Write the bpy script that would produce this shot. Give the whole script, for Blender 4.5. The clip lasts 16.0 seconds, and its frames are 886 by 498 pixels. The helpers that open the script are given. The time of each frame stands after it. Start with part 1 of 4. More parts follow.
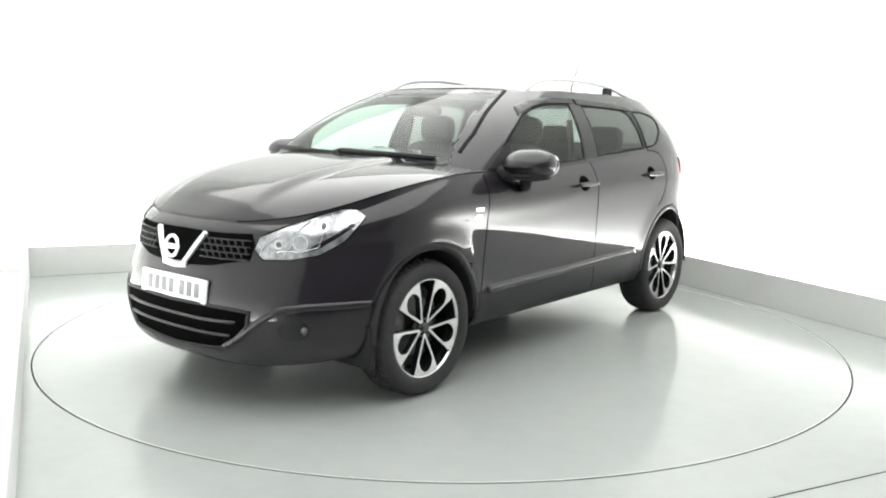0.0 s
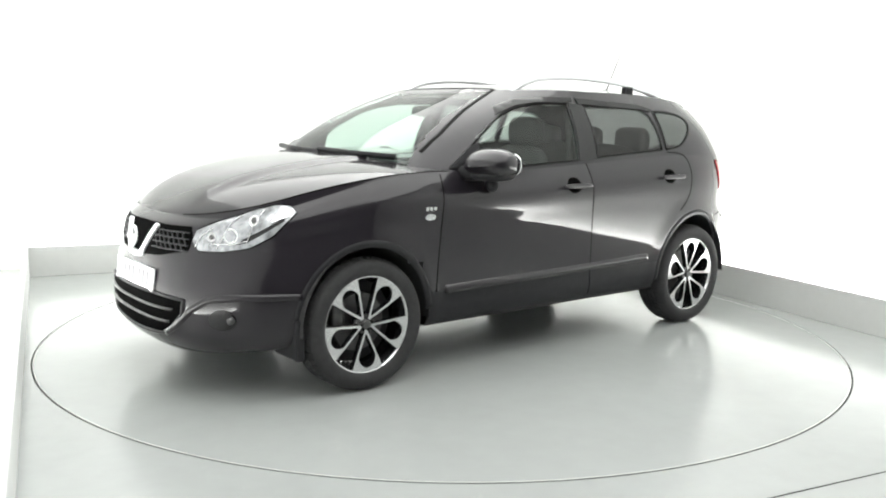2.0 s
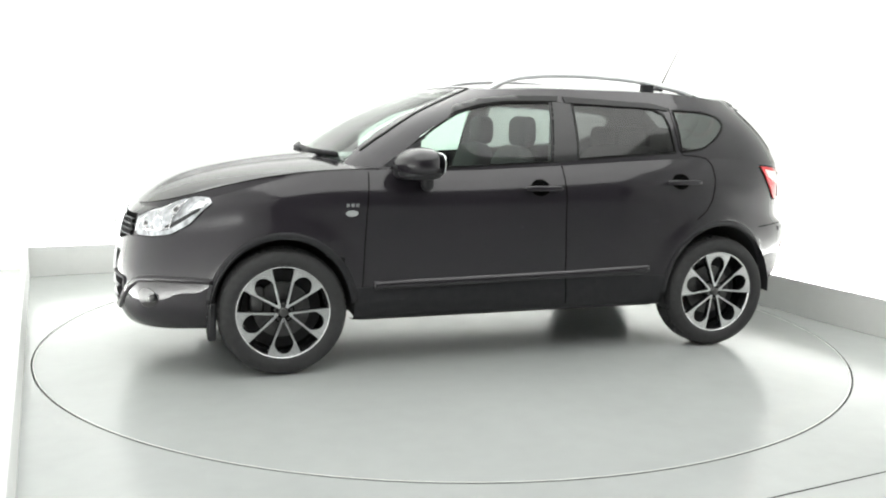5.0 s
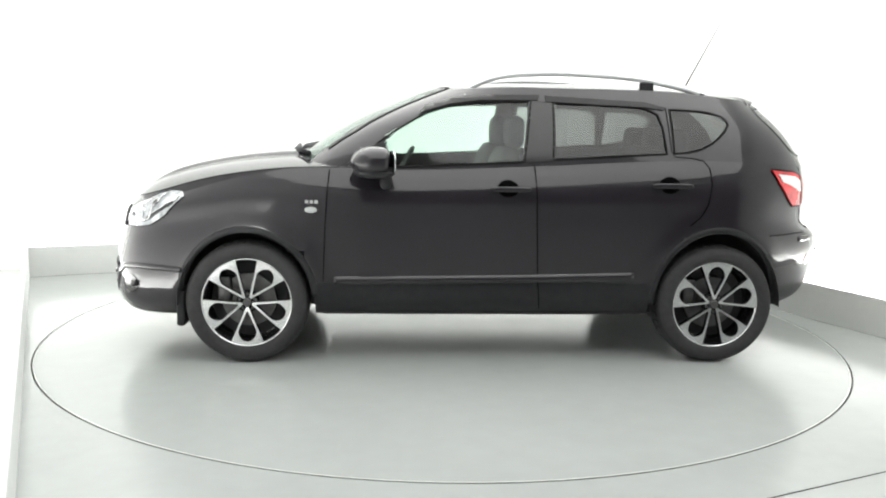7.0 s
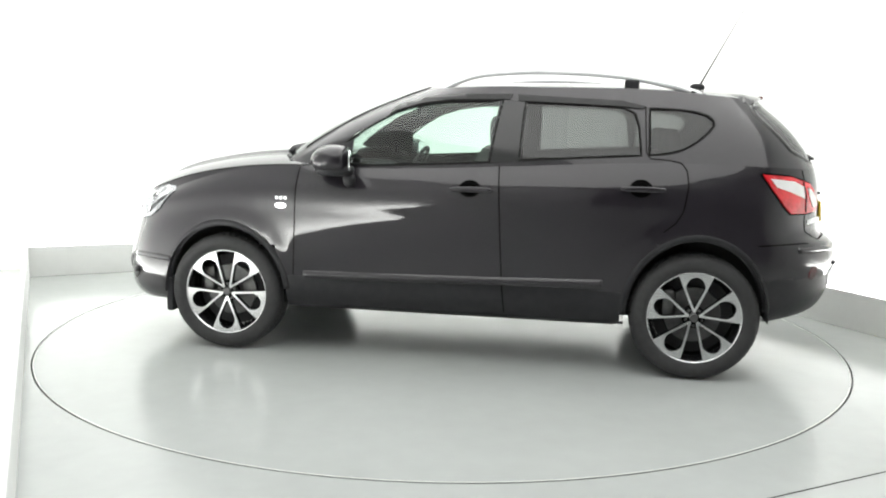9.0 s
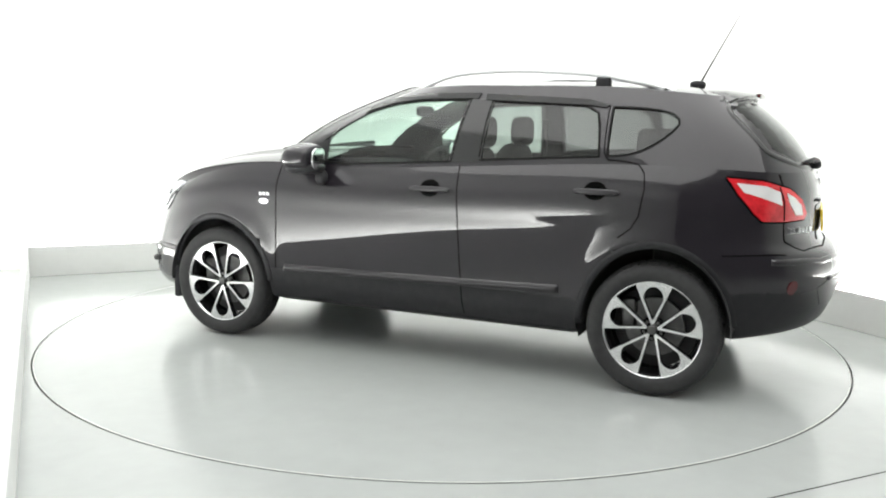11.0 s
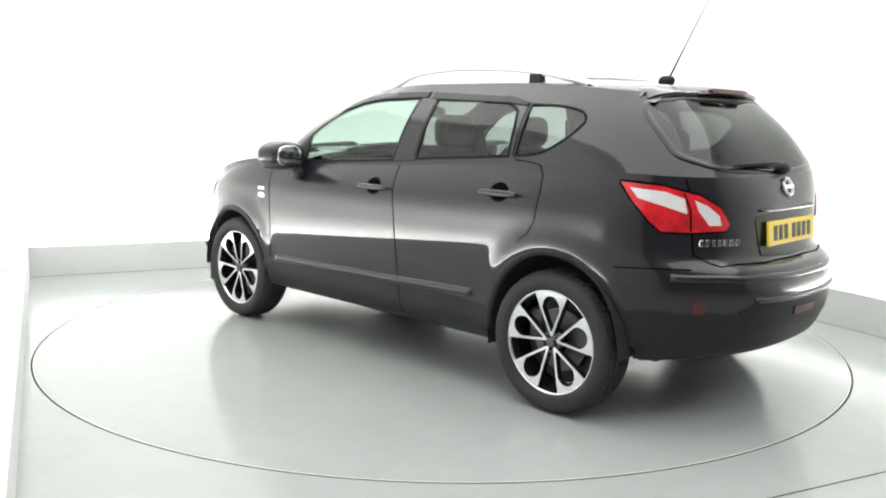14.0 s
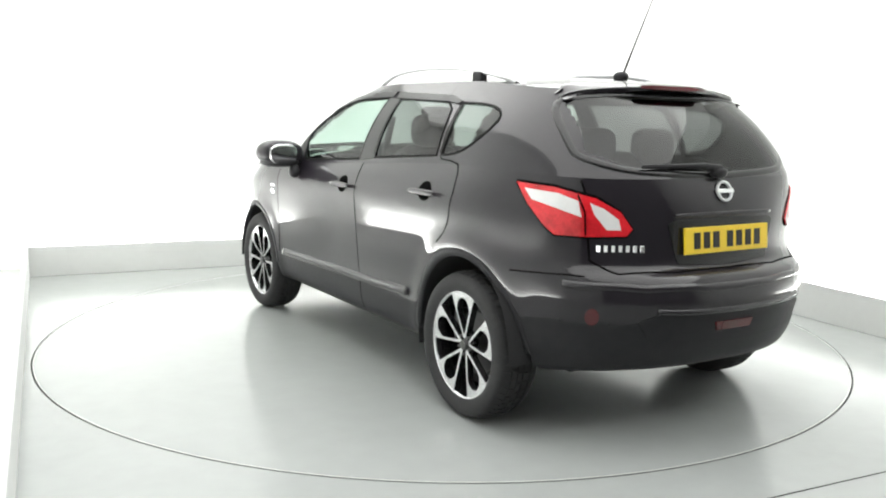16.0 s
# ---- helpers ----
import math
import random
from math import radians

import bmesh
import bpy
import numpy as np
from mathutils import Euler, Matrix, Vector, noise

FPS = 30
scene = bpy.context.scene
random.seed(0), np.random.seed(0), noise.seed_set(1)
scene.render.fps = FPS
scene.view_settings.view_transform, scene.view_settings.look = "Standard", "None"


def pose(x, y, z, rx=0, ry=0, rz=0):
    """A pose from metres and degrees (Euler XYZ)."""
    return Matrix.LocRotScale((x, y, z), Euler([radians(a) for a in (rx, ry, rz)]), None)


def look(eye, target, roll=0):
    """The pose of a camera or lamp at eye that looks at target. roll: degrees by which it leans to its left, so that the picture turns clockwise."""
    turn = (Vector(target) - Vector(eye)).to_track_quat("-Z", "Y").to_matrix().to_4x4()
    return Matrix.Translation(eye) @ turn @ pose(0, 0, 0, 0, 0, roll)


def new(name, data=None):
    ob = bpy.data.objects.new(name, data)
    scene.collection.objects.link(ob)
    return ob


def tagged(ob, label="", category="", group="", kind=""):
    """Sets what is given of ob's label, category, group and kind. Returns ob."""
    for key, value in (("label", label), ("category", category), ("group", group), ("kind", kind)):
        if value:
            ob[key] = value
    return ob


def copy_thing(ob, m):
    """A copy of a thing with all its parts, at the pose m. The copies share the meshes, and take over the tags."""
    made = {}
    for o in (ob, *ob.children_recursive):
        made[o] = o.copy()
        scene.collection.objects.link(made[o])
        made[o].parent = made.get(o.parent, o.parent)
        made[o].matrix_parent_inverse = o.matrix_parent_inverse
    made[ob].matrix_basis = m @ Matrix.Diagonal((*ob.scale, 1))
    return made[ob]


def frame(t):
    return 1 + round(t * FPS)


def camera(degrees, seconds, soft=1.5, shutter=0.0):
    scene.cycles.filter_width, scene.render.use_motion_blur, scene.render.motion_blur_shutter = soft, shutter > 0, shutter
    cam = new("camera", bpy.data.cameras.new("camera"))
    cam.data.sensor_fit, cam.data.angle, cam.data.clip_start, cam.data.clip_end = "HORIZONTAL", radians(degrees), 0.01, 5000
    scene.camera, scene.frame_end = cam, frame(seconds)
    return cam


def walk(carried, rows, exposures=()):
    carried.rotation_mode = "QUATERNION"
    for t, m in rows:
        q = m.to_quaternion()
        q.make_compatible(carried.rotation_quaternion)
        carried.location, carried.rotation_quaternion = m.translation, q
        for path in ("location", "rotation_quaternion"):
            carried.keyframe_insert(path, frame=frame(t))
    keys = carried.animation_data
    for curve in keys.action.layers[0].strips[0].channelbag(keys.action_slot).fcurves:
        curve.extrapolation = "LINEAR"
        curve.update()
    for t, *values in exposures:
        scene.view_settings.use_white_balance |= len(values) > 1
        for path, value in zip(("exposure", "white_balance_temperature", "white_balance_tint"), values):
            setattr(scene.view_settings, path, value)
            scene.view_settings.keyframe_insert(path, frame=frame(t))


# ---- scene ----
from mathutils.bvhtree import BVHTree
cam = camera(55.0, 16.0, soft=2.0)
EYE = Vector((0.0, -5.472, 1.349))
VIEW = Vector((-0.001382, 0.988679, -0.150039))
walk(cam, [(0.0, look(EYE, EYE + VIEW, 1.109)), (16.0, look(EYE, EYE + VIEW, 1.109))], exposures=[(0.0, 0.0), (16.0, 0.0)])

# ---- world and light ----
world = bpy.data.worlds.new("studio_dark")
world.use_nodes = True
world.node_tree.nodes["Background"].inputs[0].default_value = (0.02, 0.02, 0.02, 1)
scene.world = world

TURN = 25.3                      # the studio's turn against the world axes
ROOM = pose(0, 0, 0, 0, 0, TURN)
LEFT, RIGHT, BACK, FRONT, HIGH = -2.48, 2.56, 2.74, -7.0, 3.6
COVE = 0.45                      # depth of the lit trough behind the skirting


def strip_lamp(name, u, v, z, length, width, power, aim, spread=180):
    data = bpy.data.lights.new(name, "AREA")
    data.shape, data.size, data.size_y, data.energy = "RECTANGLE", length, width, power
    data.color = (1.0, 1.0, 0.985)
    data.spread = radians(spread)
    ob = new(name, data)
    ob.matrix_world = ROOM @ Matrix.Translation((u, v, z)) @ aim
    return ob


LONG_V = pose(0, 0, 0, 0, 0, 90)
strip_lamp("trough_lamp_back", 0.0, BACK + 0.36, 0.12, 4.8, 0.12, 112, pose(0, 0, 0, 180 - 6, 0, 0))
strip_lamp("trough_lamp_right", RIGHT + 0.36, -0.2, 0.12, 5.6, 0.12, 130, LONG_V @ pose(0, 0, 0, 180 + 6, 0, 0))
strip_lamp("trough_lamp_left", LEFT - 0.36, -0.2, 0.12, 5.6, 0.12, 130, LONG_V @ pose(0, 0, 0, 180 - 6, 0, 0))
# added, unseen: one broad panel that fills the whole room from above
strip_lamp("ceiling_fill", 0.0, -1.1, HIGH - 0.06, 5.2, 8.2, 258, Matrix())

# ---- materials ----


def material(name, colour, rough=0.5, metal=0.0, coat=0.0, coat_rough=0.03, vary=0.0, scale=6.0, bump=0.0, bump_scale=80.0, spec=0.5, glow=0.0):
    m = bpy.data.materials.new(name)
    m.use_nodes = True
    nt = m.node_tree
    b = nt.nodes["Principled BSDF"]
    b.inputs["Base Color"].default_value = (*colour, 1)
    b.inputs["Roughness"].default_value = rough
    b.inputs["Metallic"].default_value = metal
    b.inputs["Coat Weight"].default_value = coat
    b.inputs["Coat Roughness"].default_value = coat_rough
    b.inputs["Specular IOR Level"].default_value = spec
    if glow:
        b.inputs["Emission Color"].default_value = (*colour, 1)
        b.inputs["Emission Strength"].default_value = glow
    if vary or bump:
        co = nt.nodes.new("ShaderNodeTexCoord")
    if vary:
        n1, n2 = nt.nodes.new("ShaderNodeTexNoise"), nt.nodes.new("ShaderNodeTexNoise")
        n1.inputs["Scale"].default_value, n2.inputs["Scale"].default_value = scale, scale * 9
        n1.inputs["Detail"].default_value = 5
        nt.links.new(co.outputs["Object"], n1.inputs["Vector"])
        nt.links.new(co.outputs["Object"], n2.inputs["Vector"])
        mix = nt.nodes.new("ShaderNodeMath")
        mix.operation = "MULTIPLY_ADD"
        nt.links.new(n2.outputs["Fac"], mix.inputs[0])
        mix.inputs[1].default_value = 0.4
        nt.links.new(n1.outputs["Fac"], mix.inputs[2])
        ramp = nt.nodes.new("ShaderNodeValToRGB")
        ramp.color_ramp.elements[0].position, ramp.color_ramp.elements[1].position = 0.45, 0.95
        ramp.color_ramp.elements[0].color = (*[c * (1 - vary) for c in colour], 1)
        ramp.color_ramp.elements[1].color = (*[min(1, c * (1 + vary)) for c in colour], 1)
        nt.links.new(mix.outputs[0], ramp.inputs[0])
        nt.links.new(ramp.outputs[0], b.inputs["Base Color"])
        rr = nt.nodes.new("ShaderNodeMapRange")
        rr.inputs["To Min"].default_value, rr.inputs["To Max"].default_value = rough * (1 - vary), min(1, rough * (1 + vary))
        nt.links.new(n1.outputs["Fac"], rr.inputs["Value"])
        nt.links.new(rr.outputs[0], b.inputs["Roughness"])
    if bump:
        n3, bp = nt.nodes.new("ShaderNodeTexNoise"), nt.nodes.new("ShaderNodeBump")
        n3.inputs["Scale"].default_value = bump_scale
        bp.inputs["Strength"].default_value, bp.inputs["Distance"].default_value = bump, 0.002
        nt.links.new(co.outputs["Object"], n3.inputs["Vector"])
        nt.links.new(n3.outputs["Fac"], bp.inputs["Height"])
        nt.links.new(bp.outputs[0], b.inputs["Normal"])
    return m


FLOOR = material("floor_paint", (0.385, 0.402, 0.393), 0.18, vary=0.05, scale=1.2, bump=0.08, bump_scale=30)
DISC = material("turntable_paint", (0.385, 0.402, 0.393), 0.17, vary=0.05, scale=0.9, bump=0.08, bump_scale=30)
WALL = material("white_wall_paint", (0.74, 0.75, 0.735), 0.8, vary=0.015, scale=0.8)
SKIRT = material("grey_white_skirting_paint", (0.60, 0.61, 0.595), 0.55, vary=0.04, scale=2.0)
DARK = material("dark_end_plane", (0.11, 0.11, 0.115), 0.9, vary=0.2, scale=2.0)
GAP = material("dark_gap", (0.02, 0.02, 0.02), 0.8)


# ---- helpers for meshes ----
def mesh_of(name, bm, mat, smooth=False):
    me = bpy.data.meshes.new(name)
    bm.normal_update()
    bm.to_mesh(me)
    bm.free()
    me.materials.append(mat)
    if smooth:
        me.shade_smooth()
    return me


def part(name, bm, mat, parent=None, label="", smooth=False):
    ob = new(name, mesh_of(name, bm, mat, smooth))
    if parent is not None:
        ob.parent = parent
    return tagged(ob, label)


def box(bm, x0, x1, y0, y1, z0, z1, bevel=0.0, m=None):
    vs = [bm.verts.new((x, y, z)) for x in (x0, x1) for y in (y0, y1) for z in (z0, z1)]
    fs = [bm.faces.new([vs[i] for i in f]) for f in ((0, 1, 3, 2), (4, 6, 7, 5), (0, 4, 5, 1), (2, 3, 7, 6), (0, 2, 6, 4), (1, 5, 7, 3))]
    if bevel:
        es = list({e for f in fs for e in f.edges})
        r = bmesh.ops.bevel(bm, geom=es, offset=bevel, segments=2, affect="EDGES", profile=0.5)
        vs = list({v for f in r["faces"] for v in f.verts} | {v for v in vs if v.is_valid})
    if m is not None:
        bmesh.ops.transform(bm, matrix=m, verts=[v for v in vs if v.is_valid])
    return bm


def setting(name, bm, mat, label, smooth=False):
    ob = part(name, bm, mat, None, label, smooth)
    ob.matrix_world = ROOM
    return tagged(ob, kind="structure", category=name.split("_")[0])


# ---- the studio ----
RING = 2.44
bm = bmesh.new()
N = 160
rim = [bm.verts.new(((RING + 0.009) * math.cos(a), (RING + 0.009) * math.sin(a), 0)) for a in (2 * math.pi * i / N for i in range(N))]
low = [bm.verts.new((v.co.x, v.co.y, -0.08)) for v in rim]
for i in range(N):
    bm.faces.new((rim[i], rim[(i + 1) % N], low[(i + 1) % N], low[i]))
outer = []
U0, U1, V0, V1 = LEFT - 0.6, RIGHT + 0.6, -2.79, BACK + 0.6


def to_rect(a):
    c, s = math.cos(a), math.sin(a)
    k = min((U1 if c > 0 else U0) / c if abs(c) > 1e-6 else 1e9, (V1 if s > 0 else V0) / s if abs(s) > 1e-6 else 1e9)
    return c * k, s * k


for i in range(N):
    x, y = to_rect(2 * math.pi * i / N)
    outer.append(bm.verts.new((x, y, 0)))
for i in range(N):
    bm.faces.new((rim[i], outer[i], outer[(i + 1) % N], rim[(i + 1) % N]))
for cx, cy in ((U0, V0), (U0, V1), (U1, V0), (U1, V1)):
    best = [i for i in range(N) if (outer[i].co.x == cx or abs(outer[i].co.x - cx) < 1e-6) != (outer[(i + 1) % N].co.x == cx or abs(outer[(i + 1) % N].co.x - cx) < 1e-6)]
    for i in best:
        a, b = outer[i], outer[(i + 1) % N]
        if min(abs(a.co.y - cy), abs(b.co.y - cy)) < 1e-6 and min(abs(a.co.x - cx), abs(b.co.x - cx)) < 1e-6:
            bm.faces.new((a, bm.verts.new((cx, cy, 0)), b))
setting("floor", bm, FLOOR, "pale grey glossy painted studio floor round the turntable")
bm = bmesh.new()
box(bm, U0, U1, FRONT, V0 - 0.008, -0.02, 0)
setting("floor_apron", bm, FLOOR, "pale grey glossy painted floor before the turntable bay")
bm = bmesh.new()
box(bm, U0, U1, -2.9, V1, -0.12, -0.08)
setting("floor_pit", bm, GAP, "dark gap under the turntable edge")

bm = bmesh.new()
rim = [bm.verts.new((RING * math.cos(a), RING * math.sin(a), 0)) for a in (2 * math.pi * i / N for i in range(N))]
low = [bm.verts.new((v.co.x, v.co.y, -0.06)) for v in rim]
bm.faces.new(rim)
for i in range(N):
    bm.faces.new((rim[i], low[i], low[(i + 1) % N], rim[(i + 1) % N]))
turntable = new("turntable")
part("deck", bm, DISC, turntable)
bm = bmesh.new()
for i in range(N):
    a, b = 2 * math.pi * i / N, 2 * math.pi * (i + 1) / N
    bm.faces.new([bm.verts.new((r * math.cos(t), r * math.sin(t), 0.0015)) for r, t in ((RING - 0.006, a), (RING, a), (RING, b), (RING - 0.006, b))])
bmesh.ops.remove_doubles(bm, verts=bm.verts, dist=1e-5)
part("edge_trim", bm, SKIRT, turntable, "thin pale edge strip")
tagged(turntable, "pale grey glossy round car turntable flush with the floor", "turntable")

SKIRT_H = 0.25
bm = bmesh.new()
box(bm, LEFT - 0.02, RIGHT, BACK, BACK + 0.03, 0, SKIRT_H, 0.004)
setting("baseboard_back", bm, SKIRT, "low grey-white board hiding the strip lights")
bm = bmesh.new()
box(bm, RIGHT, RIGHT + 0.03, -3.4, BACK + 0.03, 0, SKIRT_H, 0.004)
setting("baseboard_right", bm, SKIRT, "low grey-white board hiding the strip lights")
bm = bmesh.new()
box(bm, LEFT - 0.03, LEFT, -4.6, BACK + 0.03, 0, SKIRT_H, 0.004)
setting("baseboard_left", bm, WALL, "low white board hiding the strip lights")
bm = bmesh.new()
box(bm, LEFT - COVE - 0.12, LEFT - COVE, FRONT + 1.2, BACK + 0.6, -0.02, HIGH)
setting("wall_left", bm, WALL, "plain white bright studio wall")
bm = bmesh.new()
box(bm, LEFT - COVE - 0.12, RIGHT + COVE + 0.2, BACK + COVE, BACK + COVE + 0.12, -0.02, HIGH)
setting("wall_back", bm, WALL, "plain white bright studio wall")
bm = bmesh.new()
box(bm, RIGHT + COVE, RIGHT + COVE + 0.12, FRONT + 0.6, BACK + COVE, -0.02, HIGH)
setting("wall_right", bm, WALL, "plain white bright studio wall")
bm = bmesh.new()
box(bm, LEFT - COVE - 0.12, RIGHT + COVE + 0.12, FRONT, BACK + COVE + 0.12, HIGH, HIGH + 0.1)
setting("ceiling", bm, WALL, "plain white studio ceiling")
# unseen plane added behind the camera, dark so that the paint reflects darkness
bm = bmesh.new()
box(bm, LEFT - COVE - 0.12, RIGHT + COVE + 0.12, FRONT - 0.1, FRONT, -0.02, HIGH)
setting("wall_front", bm, DARK, "unseen dark grey end wall, added for the car to mirror")

# ---- the car: paint, trim, glass ----
PAINT = material("black_purple_car_paint", (0.0125, 0.0105, 0.0140), 0.42, coat=1.0, coat_rough=0.012, spec=0.12)
PLASTIC = material("black_plastic", (0.022, 0.022, 0.024), 0.45, spec=0.18, vary=0.15, scale=20, bump=0.15, bump_scale=500)
GLOSSB = material("gloss_black_trim", (0.013, 0.013, 0.014), 0.12)
RUBBER = material("black_rubber", (0.034, 0.034, 0.035), 0.75, spec=0.3, vary=0.2, scale=30, bump=0.2, bump_scale=300)
CHROME = material("chrome", (0.82, 0.83, 0.84), 0.08, metal=1.0)
RAILM = material("satin_rail_metal", (0.78, 0.79, 0.80), 0.5, metal=0.55)
SATIN = material("satin_silver", (0.85, 0.86, 0.87), 0.38, metal=1.0)
POLISH = material("machined_alloy", (0.66, 0.66, 0.67), 0.26, metal=1.0, vary=0.05, scale=40)
ALLOYB = material("black_alloy_paint", (0.012, 0.012, 0.013), 0.25, coat=0.5)
STEEL = material("brake_steel", (0.12, 0.12, 0.12), 0.45, metal=1.0, vary=0.2, scale=25)
LININGM = material("dark_interior", (0.02, 0.02, 0.021), 0.8, vary=0.2, scale=30)
SEATM = material("black_seat_cloth", (0.05, 0.05, 0.052), 0.85, vary=0.3, scale=40, bump=0.3, bump_scale=400)
PALE = material("pale_headlining", (0.45, 0.45, 0.43), 0.9, vary=0.05, scale=20)
RED = material("red_lamp_lens", (0.60, 0.014, 0.022), 0.12, coat=1.0, vary=0.35, scale=9, bump=0.3, bump_scale=60)
SMOKED = material("smoked_acrylic", (0.008, 0.008, 0.009), 0.22, spec=0.3)
CLEARL = material("clear_lamp_lens", (0.40, 0.41, 0.43), 0.18, coat=1.0, metal=0.6, vary=0.6, scale=26, bump=0.7, bump_scale=40)
TAILCLEAR = material("clear_tail_lens", (0.74, 0.72, 0.72), 0.12, coat=1.0, vary=0.06, scale=15)
GREYINK = material("pale_plate_ink", (0.14, 0.14, 0.15), 0.5)
YELLOW = material("yellow_plate", (0.85, 0.6, 0.03), 0.35, vary=0.04, scale=20)
WHITEP = material("white_plate", (0.82, 0.82, 0.83), 0.3, vary=0.04, scale=20)
INK = material("plate_ink", (0.01, 0.01, 0.01), 0.5)
SEAL = material("matt_black_seal", (0.006, 0.006, 0.006), 0.7, spec=0.12)
DARKRED = material("deep_red_lens", (0.075, 0.005, 0.008), 0.2, coat=0.3)
SEAM = material("seam_shadow", (0.002, 0.002, 0.002), 0.9, spec=0.03)


def glass(name, colour, rough=0.0):
    m = bpy.data.materials.new(name)
    m.use_nodes = True
    nt = m.node_tree
    nt.nodes.remove(nt.nodes["Principled BSDF"])
    out = nt.nodes["Material Output"]
    tr, gl, mix, lw, pw, ma = (nt.nodes.new("ShaderNode" + k) for k in ("BsdfTransparent", "BsdfGlossy", "MixShader", "LayerWeight", "Math", "Math"))
    tr.inputs["Color"].default_value = (*colour, 1)
    gl.inputs["Roughness"].default_value = rough
    lw.inputs["Blend"].default_value = 0.5
    pw.operation, ma.operation = "POWER", "MULTIPLY_ADD"
    pw.inputs[1].default_value, ma.inputs[1].default_value, ma.inputs[2].default_value = 5.0, 0.92, 0.06
    nt.links.new(lw.outputs["Facing"], pw.inputs[0])
    nt.links.new(pw.outputs[0], ma.inputs[0])
    nt.links.new(ma.outputs[0], mix.inputs[0])
    nt.links.new(tr.outputs[0], mix.inputs[1])
    nt.links.new(gl.outputs[0], mix.inputs[2])
    nt.links.new(mix.outputs[0], out.inputs["Surface"])
    return m


GLASS = glass("green_tinted_glass", (0.70, 0.815, 0.755))
PRIVACY = glass("dark_privacy_glass", (0.30, 0.315, 0.31))


# ---- the car: form ----
def curve(table):
    xs, ys = [p[0] for p in table], [p[1] for p in table]

    def f(x):
        if x <= xs[0]:
            return ys[0]
        if x >= xs[-1]:
            return ys[-1]
        i = max(j for j in range(len(xs) - 1) if xs[j] <= x)
        d = [(ys[j + 1] - ys[j]) / (xs[j + 1] - xs[j]) for j in range(len(xs) - 1)]
        s = lambda j: d[0] if j == 0 else d[-1] if j == len(xs) - 1 else (d[j - 1] + d[j]) / 2
        h = xs[i + 1] - xs[i]
        t = (x - xs[i]) / h
        return ((1 + 2 * t) * (1 - t) ** 2 * ys[i] + t * (1 - t) ** 2 * h * s(i) + t * t * (3 - 2 * t) * ys[i + 1] + t * t * (t - 1) * h * s(i + 1))

    return f


BELT_Z = curve([(-2.0, 1.13), (-1.6, 1.15), (-1.0, 1.145), (-0.25, 1.105), (0.5, 1.075), (0.9, 1.085), (1.13, 1.075), (1.3, 1.055), (1.45, 1.03), (1.6, 0.995), (1.75, 0.95), (1.9, 0.905), (2.05, 0.865)])
HOOD_Z = curve([(0.6, 1.155), (1.1, 1.135), (1.25, 1.123), (1.4, 1.105), (1.57, 1.076), (1.74, 1.036), (1.92, 0.97), (2.0, 0.92), (2.06, 0.868)])
RAIL_Z = curve([(-1.65, 1.49), (-1.45, 1.512), (-1.25, 1.526), (-0.95, 1.537), (-0.46, 1.54), (-0.13, 1.54), (0.03, 1.531), (0.2, 1.515), (0.3, 1.505)])
ROOF_Z = curve([(-1.65, 1.52), (-1.36, 1.555), (-0.9, 1.578), (-0.4, 1.582), (0.0, 1.572), (0.15, 1.558), (0.31, 1.53)])
# level by level: front x, z; half width, z; rear x, z; how much of the belt's rise it follows; roundness front, rear
LEVELS = [
    (2.00, 0.20, 0.70, 0.26, -1.96, 0.33, 0.0, 3.0, 2.6),
    (2.10, 0.215, 0.81, 0.275, -2.07, 0.35, 0.0, 3.1, 2.6),
    (2.155, 0.29, 0.858, 0.35, -2.125, 0.44, 0.0, 3.2, 2.6),
    (2.165, 0.41, 0.867, 0.46, -2.15, 0.55, 0.0, 3.2, 2.6),
    (2.17, 0.50, 0.876, 0.58, -2.155, 0.65, 0.05, 3.0, 2.7),
    (2.155, 0.60, 0.8835, 0.70, -2.12, 0.725, 0.1, 2.8, 2.7),
    (2.135, 0.70, 0.890, 0.82, -2.045, 0.775, 0.25, 2.6, 2.7),
    (2.115, 0.775, 0.894, 0.942, -2.035, 0.91, 0.5, 2.6, 2.7),
    (2.09, 0.83, 0.868, 1.022, -2.02, 1.03, 0.8, 2.7, 2.9),
    (2.05, 0.868, 0.832, 1.085, -1.985, 1.125, 1.0, 2.7, 3.3),
]
FX, RX, SUB = 1.0, -1.1, 7
NF, NM, NR = 60, 110, 50


def level(v):
    i = min(int(v), len(LEVELS) - 2)
    t = v - i
    p = [LEVELS[max(0, min(len(LEVELS) - 1, j))] for j in (i - 1, i, i + 1, i + 2)]
    return [0.5 * (2 * b + (c - a) * t + (2 * a - 5 * b + 4 * c - d) * t * t + (3 * b - a - 3 * c + d) * t ** 3) for a, b, c, d in zip(*p)]


def ease(t):
    t = max(0.0, min(1.0, t))
    return t * t * (3 - 2 * t)


def arch_gap(x, z):
    "under 1 inside a wheel arch"
    return min(math.hypot((x - c) / 0.372, (z - 0.335) / rz) for c, rz in ((1.315, 0.405), (-1.315, 0.425)))


